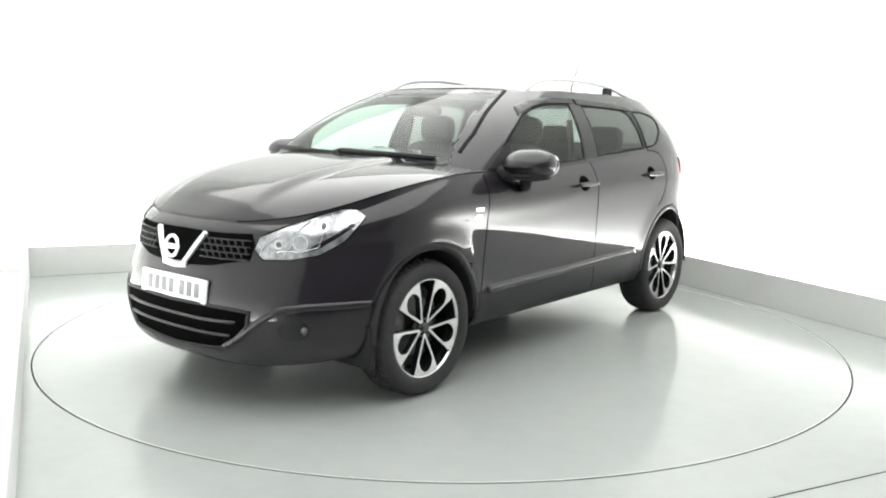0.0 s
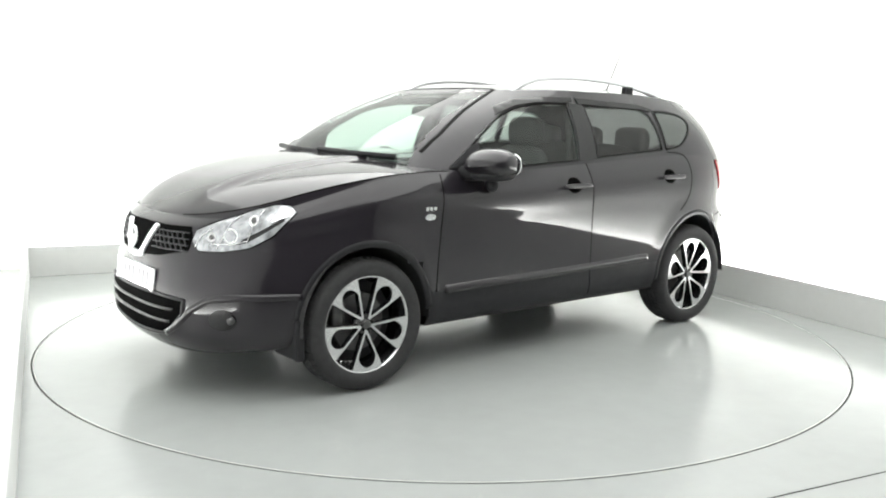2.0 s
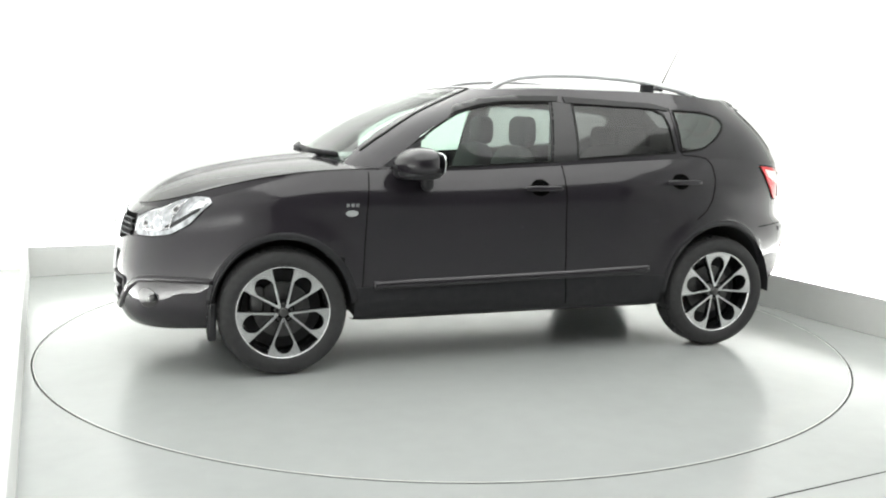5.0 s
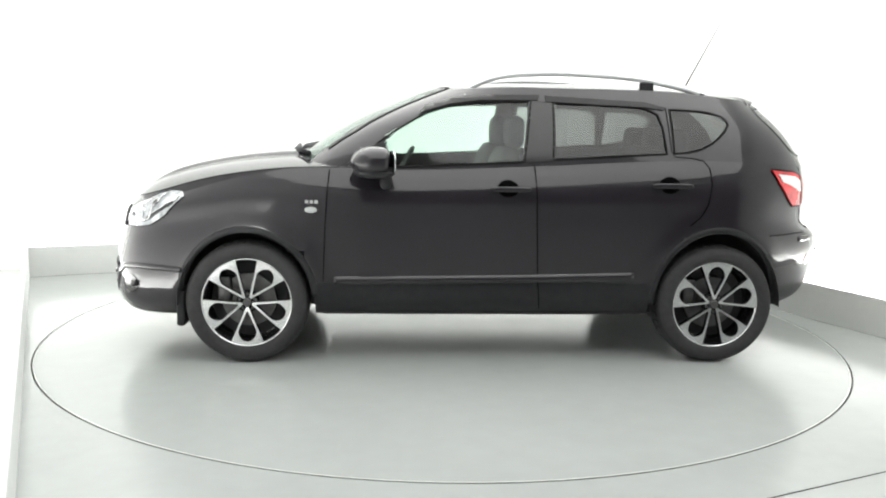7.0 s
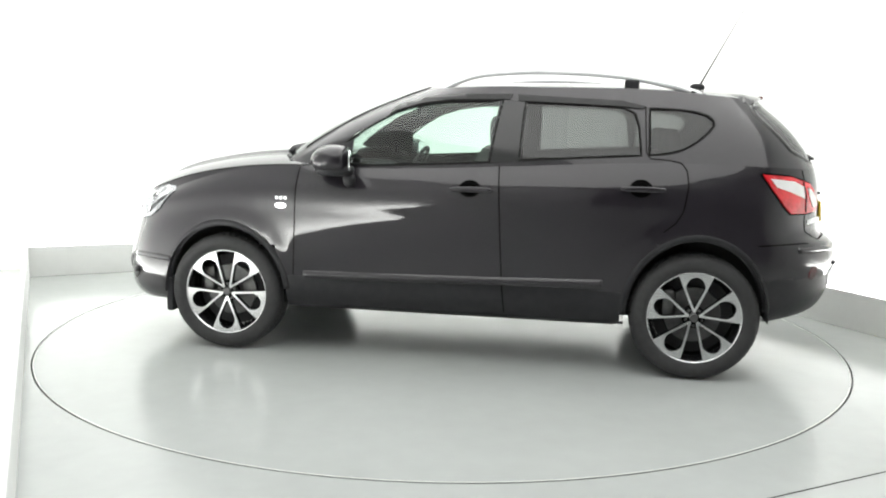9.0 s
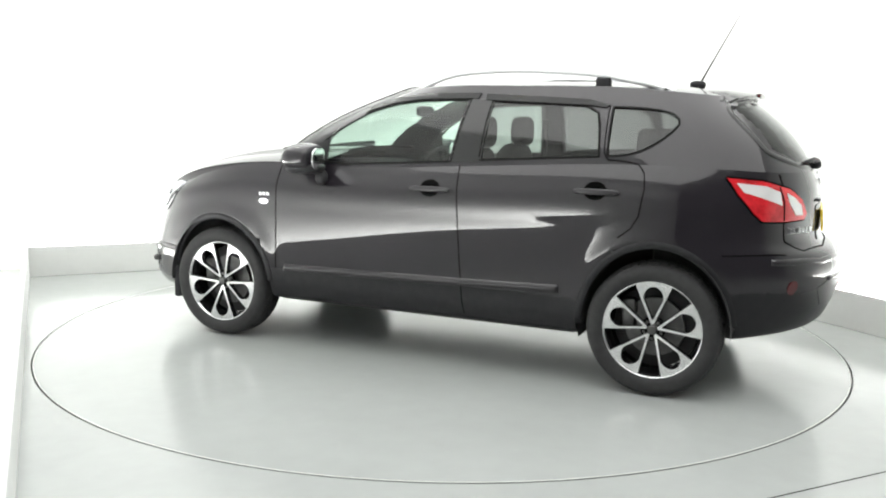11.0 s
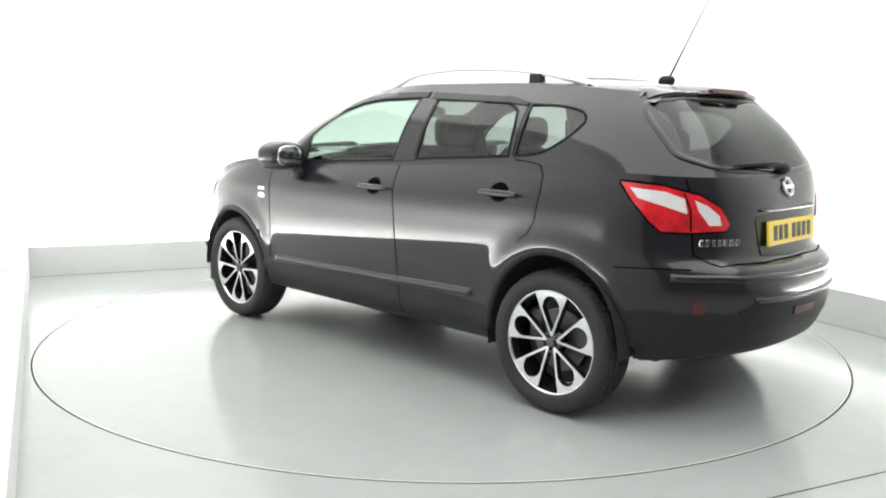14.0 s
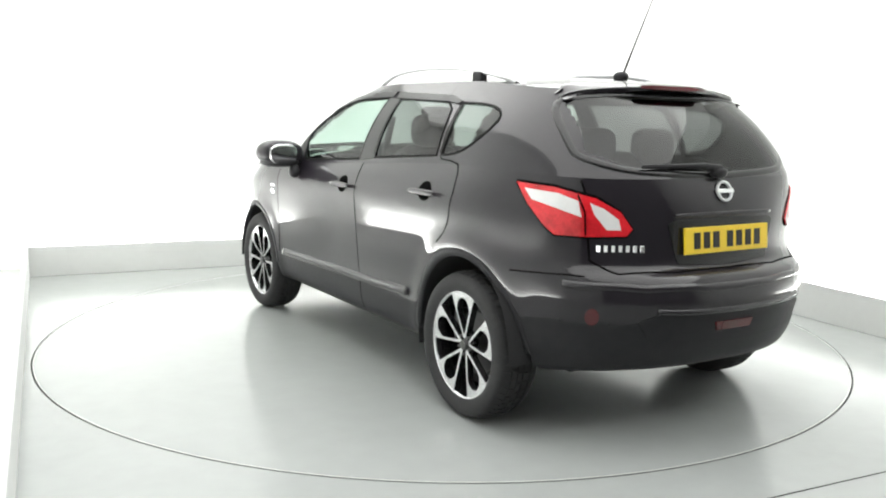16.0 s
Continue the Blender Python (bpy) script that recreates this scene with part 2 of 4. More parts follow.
def side_row(v):
    xf, zf, w, zm, xr, zr, fol, nf, nr = level(v)
    row = []

    def add(x, y, s, front):
        zmid = zm + fol * (BELT_Z(x) - 1.085)
        zend = zf if front else zr
        k = s ** 2.2 if front else s ** 1.6
        z = zmid + (zend - zmid) * k
        if fol > 0.75 and front:
            z = zmid if fol > 0.99 else zmid + (zend - zmid) * k
        g = arch_gap(x, z)
        flare = 0.009 * math.exp(-((g - 1.06) / 0.17) ** 2) * min(1, y / 0.5)
        row.append(Vector((x, y + flare, z)))

    for i in range(NR + 1):
        a = math.pi / 2 * (1 - i / NR)
        s = math.sin(a) ** (2 / nr) if a > 1e-9 else 0.0
        add(RX + (xr - RX) * s, w * max(math.cos(a), 0.0) ** (2 / nr) if i else 0.0, s, False)
    for i in range(1, NM):
        add(RX + (FX - RX) * i / NM, w, 0.0, True)
    for i in range(NF + 1):
        a = math.pi / 2 * i / NF
        s = math.sin(a) ** (2 / nf) if a > 1e-9 else 0.0
        add(FX + (xf - FX) * s, w * max(math.cos(a), 0.0) ** (2 / nf) if i < NF else 0.0, s, True)
    return row


SIDE = [side_row(k / SUB) for k in range((len(LEVELS) - 1) * SUB + 1)]

# greenhouse: belt ring and roof ring, joined by a slightly bowed wall
GH = 44


def ring(xf, zf, x0f, w, x0r, xr, zr, zside, nf, nr):
    out = []
    for i in range(71):
        u = 1 - i / 70
        a = math.pi / 2 * u * u * (3 - 2 * u)
        s = math.sin(a) ** (2 / nr) if a > 1e-9 else 0.0
        x = x0r + (xr - x0r) * s
        out.append(Vector((x, w * max(math.cos(a), 0) ** (2 / nr) if i else 0.0, zside(x) + (zr - zside(x)) * s ** 1.6)))
    for i in range(1, 130):
        x = x0r + (x0f - x0r) * i / 130
        out.append(Vector((x, w, zside(x))))
    for i in range(61):
        u = i / 60
        a = math.pi / 2 * u * u * (3 - 2 * u)
        s = math.sin(a) ** (2 / nf) if a > 1e-9 else 0.0
        x = x0f + (xf - x0f) * s
        out.append(Vector((x, w * max(math.cos(a), 0) ** (2 / nf) if i < 60 else 0.0, zside(x) + (zf - zside(x)) * s ** 2)))
    return out


G0 = ring(1.12, 1.085, 0.3, 0.832, -1.1, -1.985, 1.125, BELT_Z, 4.4, 3.3)
G1 = ring(0.29, 1.535, -0.4, 0.605, -1.0, -1.645, 1.492, RAIL_Z, 4.2, 4.2)
GREEN = []
for k in range(GH + 1):
    h = k / GH
    rowg = []
    for a, b in zip(G0, G1):
        p = a.lerp(b, h)
        ahead = ease((a.x - 0.45) / 0.4)
        bow = (0.035 + 0.022 * ahead) * math.sin(math.pi * h)
        n = Vector(((a.x - 0.0) * 0.5 if abs(a.x) > 0.8 else 0.0, a.y, 0))
        n = n.normalized() if n.length > 0 else n
        rowg.append(p + n * bow + Vector((0, 0, (0.008 + 0.014 * ahead) * math.sin(math.pi * h))))
    GREEN.append(rowg)


def bulge(x, y):
    "two soft ridges along the bonnet"
    return 0.020 * (1 - ease((abs(y) - (0.30 + 0.1 * (2.0 - x))) / 0.065)) * ease((2.03 - x) / 0.25)


def top_sheet(edge, zc, sub=26, lift=None, full=2.4):
    rows = []
    for p in edge:
        r = []
        for j in range(sub + 1):
            w = 1 - j / sub
            y = p.y * w
            z = p.z + (zc(p.x) - p.z) * (1 - w ** full)
            r.append(Vector((p.x, y, z + (lift(p.x, y) if lift else 0))))
        rows.append(r)
    return rows


belt = SIDE[-1]
HOOD = top_sheet([p for p in belt if p.x > 0.62], HOOD_Z, lift=bulge, full=3.4)
ROOF = top_sheet(G1, ROOF_Z, 18)


class Sheet:
    "a grid of points with its smooth normals, from which panels are cut"

    def __init__(self, rows):
        self.p = np.array([[tuple(v) for v in r] for r in rows])
        du, dv = np.gradient(self.p, axis=1), np.gradient(self.p, axis=0)
        n = np.cross(du, dv)
        l = np.linalg.norm(n, axis=2, keepdims=True)
        n = n / np.maximum(l, 1e-9)
        c = self.p - np.array((0.0, 0.0, 0.8))
        flip = np.where((n * c).sum(2, keepdims=True).mean() < 0, -1.0, 1.0)
        n = n * flip
        mid = np.abs(self.p[..., 1]) < 1e-6
        n[mid, 1] = 0
        n = n / np.maximum(np.linalg.norm(n, axis=2, keepdims=True), 1e-9)
        self.n, self.flip = n, flip.item() < 0

    def panel(self, name, keep, mat, parent, sides=(1,), label=""):
        p, n = self.p, self.n
        H, W = p.shape[:2]
        c = (p[:-1, :-1] + p[1:, :-1] + p[:-1, 1:] + p[1:, 1:]) / 4
        verts, norms, faces = [], [], []
        for s in sides:
            index = {}
            for i in range(H - 1):
                for j in range(W - 1):
                    if not keep(*c[i, j]):
                        continue
                    f = []
                    for q in ((i, j), (i, j + 1), (i + 1, j + 1), (i + 1, j)):
                        if q not in index:
                            index[q] = len(verts)
                            verts.append((p[q][0], p[q][1] * s, p[q][2]))
                            norms.append((n[q][0], n[q][1] * s, n[q][2]))
                        f.append(index[q])
                    faces.append(f[::-1] if (self.flip != (s < 0)) else f)
        me = bpy.data.meshes.new(name)
        me.from_pydata(verts, [], faces)
        me.materials.append(mat)
        me.shade_smooth()
        me.normals_split_custom_set_from_vertices(norms)
        ob = new(name, me)
        ob.parent = parent
        return tagged(ob, label)


SIDE_S, GREEN_S, HOOD_S, ROOF_S = Sheet(SIDE), Sheet(GREEN), Sheet(HOOD), Sheet(ROOF)


def tree_of(*sheets):
    vs, fs = [], []
    for sh in sheets:
        H, W = sh.p.shape[:2]
        for s in (1, -1):
            o = len(vs)
            vs += [Vector((a[0], a[1] * s, a[2])) for r in sh.p for a in r]
            fs += [(o + i * W + j, o + i * W + j + 1, o + (i + 1) * W + j + 1, o + (i + 1) * W + j) for i in range(H - 1) for j in range(W - 1)]
    return BVHTree.FromPolygons(vs, fs)


SKIN = tree_of(SIDE_S, GREEN_S, HOOD_S, ROOF_S)


def outward(p, n):
    return n if n.dot(p - Vector((p.x * 0.8, 0, 0.75))) > 0 else -n


def grid_cut(points, d, res):
    "a polygon, flat in the plane across d, cut into a grid; returns its bmesh and the plane's axes"
    d = Vector(d).normalized()
    r = Vector((0, 0, 1)).cross(d).normalized() if abs(d.z) < 0.9 else Vector((1, 0, 0))
    u = d.cross(r)
    flat = [(Vector(p).dot(r), Vector(p).dot(u)) for p in points]
    bm = bmesh.new()
    bm.faces.new([bm.verts.new((a, b, 0)) for a, b in flat])
    for axis in (0, 1):
        lo, hi = min(q[axis] for q in flat), max(q[axis] for q in flat)
        n = max(1, int((hi - lo) / res))
        for i in range(1, n):
            co, no = [0, 0, 0], [0, 0, 0]
            co[axis], no[axis] = lo + (hi - lo) * i / n, 1
            bmesh.ops.bisect_plane(bm, geom=bm.verts[:] + bm.edges[:] + bm.faces[:], plane_co=co, plane_no=no, dist=1e-6)
    return bm, d, r, u


def smooth_poly(points, n=4, closed=True):
    "rounds a polygon's corners by a Catmull-Rom curve"
    P = [Vector(p) for p in points]
    out = []
    m = len(P)
    for i in range(m if closed else m - 1):
        a, b, c, e = (P[(i - 1) % m], P[i], P[(i + 1) % m], P[(i + 2) % m]) if closed else (P[max(i - 1, 0)], P[i], P[i + 1], P[min(i + 2, m - 1)])
        for k in range(n):
            t = k / n
            out.append(0.5 * (2 * b + (c - a) * t + (2 * a - 5 * b + 4 * c - e) * t * t + (3 * b - a - 3 * c + e) * t ** 3))
    if not closed:
        out.append(P[-1])
    return out


def patch(name, points, d, mat, parent, off=0.004, res=0.03, skirt=0.012, label="", mirror=False, tree=None):
    "a piece of skin, cut to an outline and lifted off the body"
    bm, d, r, u = grid_cut(points, d, res)
    last = None
    for v in bm.verts:
        o = r * v.co.x + u * v.co.y
        o = o - d * o.dot(d) + d * 5
        hit = (tree or SKIN).ray_cast(o, -d)
        if hit[0] is None:
            near = (tree or SKIN).find_nearest(o - d * (5 - 1.9))
            hit = near
        n = hit[1] if hit[1].dot(d) > 0 else -hit[1]
        v.co = hit[0] + n * off
    if skirt:
        edges = [e for e in bm.edges if e.is_boundary]
        ext = bmesh.ops.extrude_edge_only(bm, edges=edges)
        for v in ext["geom"]:
            if isinstance(v, bmesh.types.BMVert):
                v.co -= d * skirt
    bmesh.ops.recalc_face_normals(bm, faces=bm.faces)
    if mirror:
        bmesh.ops.scale(bm, vec=(1, -1, 1), verts=bm.verts)
        bmesh.ops.reverse_faces(bm, faces=bm.faces)
    ob = part(name, bm, mat, parent, label, smooth=True)
    ob.data.set_sharp_from_angle(angle=radians(50))
    return ob


def ribbon(name, path, width, mat, parent, off=0.002, mirror=False, closed=False, step=0.02, label="", thick=0.004, lean=0.0):
    "a strip along a path on the skin; lean lifts its one edge"
    P = [Vector(p) for p in path] + ([Vector(path[0])] if closed else [])
    pts = []
    for a, b in zip(P[:-1], P[1:]):
        n = max(1, int((b - a).length / step))
        pts += [a.lerp(b, i / n) for i in range(n)]
    pts.append(P[-1])
    near = [SKIN.find_nearest(p) for p in pts]
    bm = bmesh.new()
    rows = []
    raw = [outward(h[0], h[1]) for h in near]
    for i, h in enumerate(near):
        co = h[0]
        n = sum((raw[max(0, min(len(raw) - 1, i + k))] for k in range(-3, 4)), Vector()).normalized()
        t = (near[min(i + 1, len(near) - 1)][0] - near[max(i - 1, 0)][0])
        t = t.normalized() if t.length > 1e-6 else Vector((1, 0, 0))
        s = n.cross(t).normalized()
        rows.append([bm.verts.new(co + s * width * k + n * o) for k, o in ((-0.5, off - thick), (-0.42, off + lean), (0.42, off - lean), (0.5, off - thick - lean))])
    for a, b in zip(rows[:-1], rows[1:]):
        for k in range(3):
            bm.faces.new((a[k], a[k + 1], b[k + 1], b[k]))
    if not closed:
        bm.faces.new(rows[0])
        bm.faces.new(rows[-1])
    bmesh.ops.recalc_face_normals(bm, faces=bm.faces)
    if mirror:
        bmesh.ops.scale(bm, vec=(1, -1, 1), verts=bm.verts)
        bmesh.ops.reverse_faces(bm, faces=bm.faces)
    return part(name, bm, mat, parent, label, smooth=True)


def on_side(pts):
    "points of the side view, put on the car's left skin"
    out = []
    for x, z in pts:
        hit = SKIN.ray_cast(Vector((x, 2, z)), Vector((0, -1, 0)))[0]
        out.append(hit or SKIN.find_nearest(Vector((x, 0.85, z)))[0])
    return out


def lathe(bm, profile, seg=48, m=None):
    "profile of (radius, y) turned about the y axis"
    rows = []
    for i in range(seg):
        a = 2 * math.pi * i / seg
        rows.append([bm.verts.new((r * math.sin(a), y, r * math.cos(a))) for r, y in profile])
    for i in range(seg):
        a, b = rows[i], rows[(i + 1) % seg]
        for k in range(len(profile) - 1):
            bm.faces.new((a[k], b[k], b[k + 1], a[k + 1]))
    bmesh.ops.remove_doubles(bm, verts=bm.verts, dist=1e-5)
    bmesh.ops.recalc_face_normals(bm, faces=bm.faces)
    if m is not None:
        bmesh.ops.transform(bm, matrix=m, verts=bm.verts)
    return bm


def tube(bm, pts, rad, seg=10):
    P = [Vector(p) for p in pts]
    rows = []
    for i, p in enumerate(P):
        t = (P[min(i + 1, len(P) - 1)] - P[max(i - 1, 0)]).normalized()
        s = t.cross(Vector((0, 0, 1)))
        s = s.normalized() if s.length > 1e-4 else Vector((1, 0, 0))
        n = s.cross(t)
        r = rad[i] if isinstance(rad, (list, tuple)) else rad
        rows.append([bm.verts.new(p + (s * math.cos(a) + n * math.sin(a)) * r) for a in (2 * math.pi * k / seg for k in range(seg))])
    for a, b in zip(rows[:-1], rows[1:]):
        for k in range(seg):
            bm.faces.new((a[k], a[(k + 1) % seg], b[(k + 1) % seg], b[k]))
    bm.faces.new(rows[0])
    bm.faces.new(rows[-1][::-1])
    bmesh.ops.recalc_face_normals(bm, faces=bm.faces)
    return bm


def blob(bm, c, size, power=3.0, seg=24, m=None):
    "a rounded block (superellipsoid)"
    def sp(v, e):
        return math.copysign(abs(v) ** e, v)
    e = 2 / power
    rows = []
    for i in range(1, seg // 2):
        t = math.pi * (i / (seg // 2) - 0.5)
        rows.append([bm.verts.new((size[0] / 2 * sp(math.cos(t), e) * sp(math.cos(a), e), size[1] / 2 * sp(math.cos(t), e) * sp(math.sin(a), e), size[2] / 2 * sp(math.sin(t), e)))
                     for a in (2 * math.pi * k / seg for k in range(seg))])
    for a, b in zip(rows[:-1], rows[1:]):
        for k in range(seg):
            bm.faces.new((a[k], a[(k + 1) % seg], b[(k + 1) % seg], b[k]))
    bm.faces.new(rows[0][::-1])
    bm.faces.new(rows[-1])
    vs = [v for r in rows for v in r]
    bmesh.ops.transform(bm, matrix=Matrix.Translation(c) @ (m if m is not None else Matrix()), verts=vs)
    return bm


def inon_side(x, z, poly):
    c = False
    for (x1, z1), (x2, z2) in zip(poly, poly[1:] + poly[:1]):
        if (z1 > z) != (z2 > z) and x < (x2 - x1) * (z - z1) / (z2 - z1) + x1:
            c = not c
    return c


# ---- the car: panels ----
car = new("car")
tagged(car, "black-purple compact crossover car with alloy wheels on the turntable", "car")

FWIN = [(0.70, 1.105), (0.61, 1.215), (0.48, 1.305), (0.34, 1.385), (0.20, 1.428), (0.04, 1.452), (-0.25, 1.462), (-0.20, 1.128), (0.45, 1.092)]
RWIN = [(-0.375, 1.455), (-0.70, 1.448), (-0.90, 1.435), (-0.965, 1.40), (-0.985, 1.33), (-1.0, 1.183), (-0.36, 1.143)]
QWIN = [(-1.038, 1.430), (-1.12, 1.428), (-1.20, 1.424), (-1.28, 1.414), (-1.335, 1.398), (-1.365, 1.374), (-1.370, 1.348), (-1.345, 1.312), (-1.30, 1.272), (-1.25, 1.238), (-1.20, 1.212), (-1.15, 1.198), (-1.09, 1.190), (-1.042, 1.187)]


def shrink(poly, k):
    cx, cz = sum(p[0] for p in poly) / len(poly), sum(p[1] for p in poly) / len(poly)
    return [(x + (cx - x) * k / max(math.hypot(x - cx, z - cz), 1e-6), z + (cz - z) * k / max(math.hypot(x - cx, z - cz), 1e-6)) for x, z in poly]


HOLES = [shrink(w, 0.0) for w in (FWIN, RWIN, QWIN)]


def front_glass(x, y, z):
    return x > 0.05 and y < 0.675 - 0.5 * (z - 1.15) and 1.0 < z < 1.512


def rear_glass(x, y, z):
    return x < -1.4 and y < min(0.60, 0.40 + 2.2 * (z - 1.14), 0.605 - 0.20 * (z - 1.2)) and 1.15 < z < 1.47


def door_gap(z):
    "where the rear door ends"
    return -1.21 + (0.28 * ease((0.86 - z) / 0.4) if z < 0.86 else 0.0)


def open_arch(x, y, z):
    return y > 0.4 and arch_gap(x, z) < 1.02


def zone(x, y, z):
    if open_arch(x, y, z):
        return "none"
    if z < 0.455 and -1.0 < x < 0.98:
        return "sill"
    if x > 1.31 and z < 0.50 and (x > 1.6 or z < 0.45):
        return "front_valance"
    if x > 1.62 and z < 0.70 + 0.28 * (1.95 - x if x < 1.95 else 0) and z < 0.9:
        return "front_bumper"
    if x > 1.95:
        return "front_bumper"
    if x > 0.885:
        return "fender"
    if x > -0.27:
        return "front_door"
    if x > door_gap(z):
        return "rear_door"
    if x < -1.3 and z < 0.55 and (x < -1.55 or z < 0.5):
        return "rear_valance"
    if x < -1.66 and z < 0.745:
        return "rear_bumper"
    if x < -1.80 and y < 0.70 and z > 0.745:
        return "tailgate"
    return "quarter_panel"


def panel(sheet, name, test, mat, both=False, label=""):
    if both:
        return sheet.panel(name, test, mat, car, (1, -1), label)
    return [sheet.panel(name, test, mat, car, (s,), label) for s in (1, -1)]


for z_name, mat, both in (("front_bumper", PAINT, True), ("front_valance", PAINT, True), ("rear_bumper", PAINT, True), ("rear_valance", PLASTIC, True), ("tailgate", PAINT, True),
                          ("fender", PAINT, False), ("front_door", PAINT, False), ("rear_door", PAINT, False), ("quarter_panel", PAINT, False), ("sill", PLASTIC, False)):
    panel(SIDE_S, z_name, lambda x, y, z, n=z_name: zone(x, y, z) == n, mat, both, "matt black plastic" if mat is PLASTIC else "")
panel(HOOD_S, "bonnet", lambda x, y, z: True, PAINT, True)
panel(ROOF_S, "roof", lambda x, y, z: True, PAINT, True)
panel(GREEN_S, "cabin_frame", lambda x, y, z: not front_glass(x, y, z) and not rear_glass(x, y, z) and not (y > 0.5 and any(inon_side(x, z, h) for h in HOLES)), PAINT, True)
windscreen = panel(GREEN_S, "windscreen", front_glass, GLASS, True, "green tinted windscreen")
rear_screen = panel(GREEN_S, "rear_window", rear_glass, PRIVACY, True, "dark tinted rear window")
for ob in (windscreen, rear_screen):
    ob.visible_shadow = False

for s in (False, True):
    for name, poly, mat in (("front_side_window", FWIN, GLASS), ("rear_side_window", RWIN, PRIVACY), ("quarter_window", QWIN, PRIVACY)):
        pts = [(x, 0, z) for x, z in shrink(poly, -0.014)]
        ob = patch(name, pts, (0, 1, 0), mat, car, off=-0.003, res=0.06, skirt=0, mirror=s, label="green tinted glass" if mat is GLASS else "dark privacy glass")
        ob.visible_shadow = False
        ribbon("window_seal", on_side(poly), 0.013, SEAL, car, 0.003, s, True, label="black window seal")
    patch("pillar_cover", [(-0.235, 0, 1.465), (-0.385, 0, 1.455), (-0.372, 0, 1.135), (-0.188, 0, 1.12)], (0, 1, 0), GLOSSB, car, 0.003, mirror=s, label="gloss black pillar cover")
    patch("mirror_sail", [(0.78, 0, 1.098), (0.63, 0, 1.205), (0.565, 0, 1.23), (0.575, 0, 1.09)], (0, 1, 0), PLASTIC, car, 0.005, mirror=s)
    for pts in ([(0.38, 1.375), (0.35, 1.392), (0.2, 1.436), (0.04, 1.458), (-0.29, 1.466), (-0.30, 1.495), (0.0, 1.49), (0.19, 1.468), (0.34, 1.425)],
                [(-0.335, 1.458), (-0.9, 1.436), (-1.0, 1.424), (-1.02, 1.436), (-0.9, 1.466), (-0.33, 1.492)]):
        patch("wind_deflector", [(x, 0, z) for x, z in pts], (0, 1, 0), SMOKED, car, 0.007, skirt=0.016, mirror=s, label="smoked wind deflector")
    # panel gaps
    for pts in ([(0.865, 1.07), (0.875, 0.95), (0.885, 0.8), (0.892, 0.65), (0.9, 0.46)], [(-0.255, 1.11), (-0.265, 0.95), (-0.272, 0.78), (-0.29, 0.46), (-0.305, 0.31)],
                [(-1.018, 1.438), (-1.020, 1.32), (-1.026, 1.20), (-1.05, 1.168), (-1.14, 1.163), (-1.205, 1.15), (-1.236, 1.11), (-1.245, 1.03), (-1.225, 0.90), (-1.19, 0.84), (-1.13, 0.79)],
                [(-1.62, 0.73), (-1.75, 0.735), (-1.9, 0.735)]):
        ribbon("panel_gap", on_side(pts), 0.007, SEAM, car, 0.0012, s, label="dark panel gap")
    ribbon("bonnet_gap", [p for p in belt if 0.8 < p.x < 2.03][::2], 0.005, SEAM, car, 0.0015, s, label="dark panel gap")
    ribbon("sill_moulding", on_side([(0.84, 0.468), (0.3, 0.476), (-0.28, 0.486), (-0.83, 0.501)]), 0.046, PAINT, car, 0.012, s, thick=0.016, lean=0.005, label="raised moulding in body colour")
    # wheel arch lips and liners
    for cx, rz in ((1.315, 0.405), (-1.315, 0.425)):
        ahead = 88 if cx > 0 else 96
        arc = [(cx + 0.377 * math.sin(a), 0.335 + (rz + 0.006) * math.cos(a)) for a in (radians(-84 + (84 + ahead - 6) * i / 40) for i in range(41))]
        ribbon("arch_lip", on_side(arc), 0.040, PLASTIC, car, 0.003, s, thick=0.010)
        bm = bmesh.new()
        rows = []
        for i in range(33):
            a = radians(-91 + (95 + ahead) * i / 32)
            rows.append([bm.verts.new((cx + 0.372 * k * math.sin(a), y, max(0.2, 0.335 + rz * k * math.cos(a)))) for y, k in ((0.87, 1.0), (0.8, 1.0), (0.55, 0.99), (0.50, 0.0))])
        for a, b in zip(rows[:-1], rows[1:]):
            for k in range(3):
                bm.faces.new((a[k], b[k], b[k + 1], a[k + 1]))
        if s:
            bmesh.ops.scale(bm, vec=(1, -1, 1), verts=bm.verts)
        part("wheel_arch_liner", bm, LININGM, car, smooth=True)

for s in (1, -1):
    bm = bmesh.new()
    box(bm, 1.655, 1.70, s * 0.74 - 0.14, s * 0.74 + 0.10, 0.20, 0.40, 0.012)
    part("splash_guard", bm, PLASTIC, car)

# underbody
bm = bmesh.new()
box(bm, -1.70, 1.90, -0.55, 0.55, 0.26, 0.36, 0.02)
box(bm, -0.92, 0.92, -0.80, 0.80, 0.26, 0.34, 0.02)
part("underbody", bm, LININGM, car)
bm = bmesh.new()
tube(bm, [(-1.2, -0.35, 0.29), (-1.6, -0.42, 0.30), (-1.85, -0.45, 0.32)], 0.03)
blob(bm, (-1.6, -0.2, 0.33), (0.28, 0.5, 0.10))
part("exhaust", bm, LININGM, car, smooth=True)

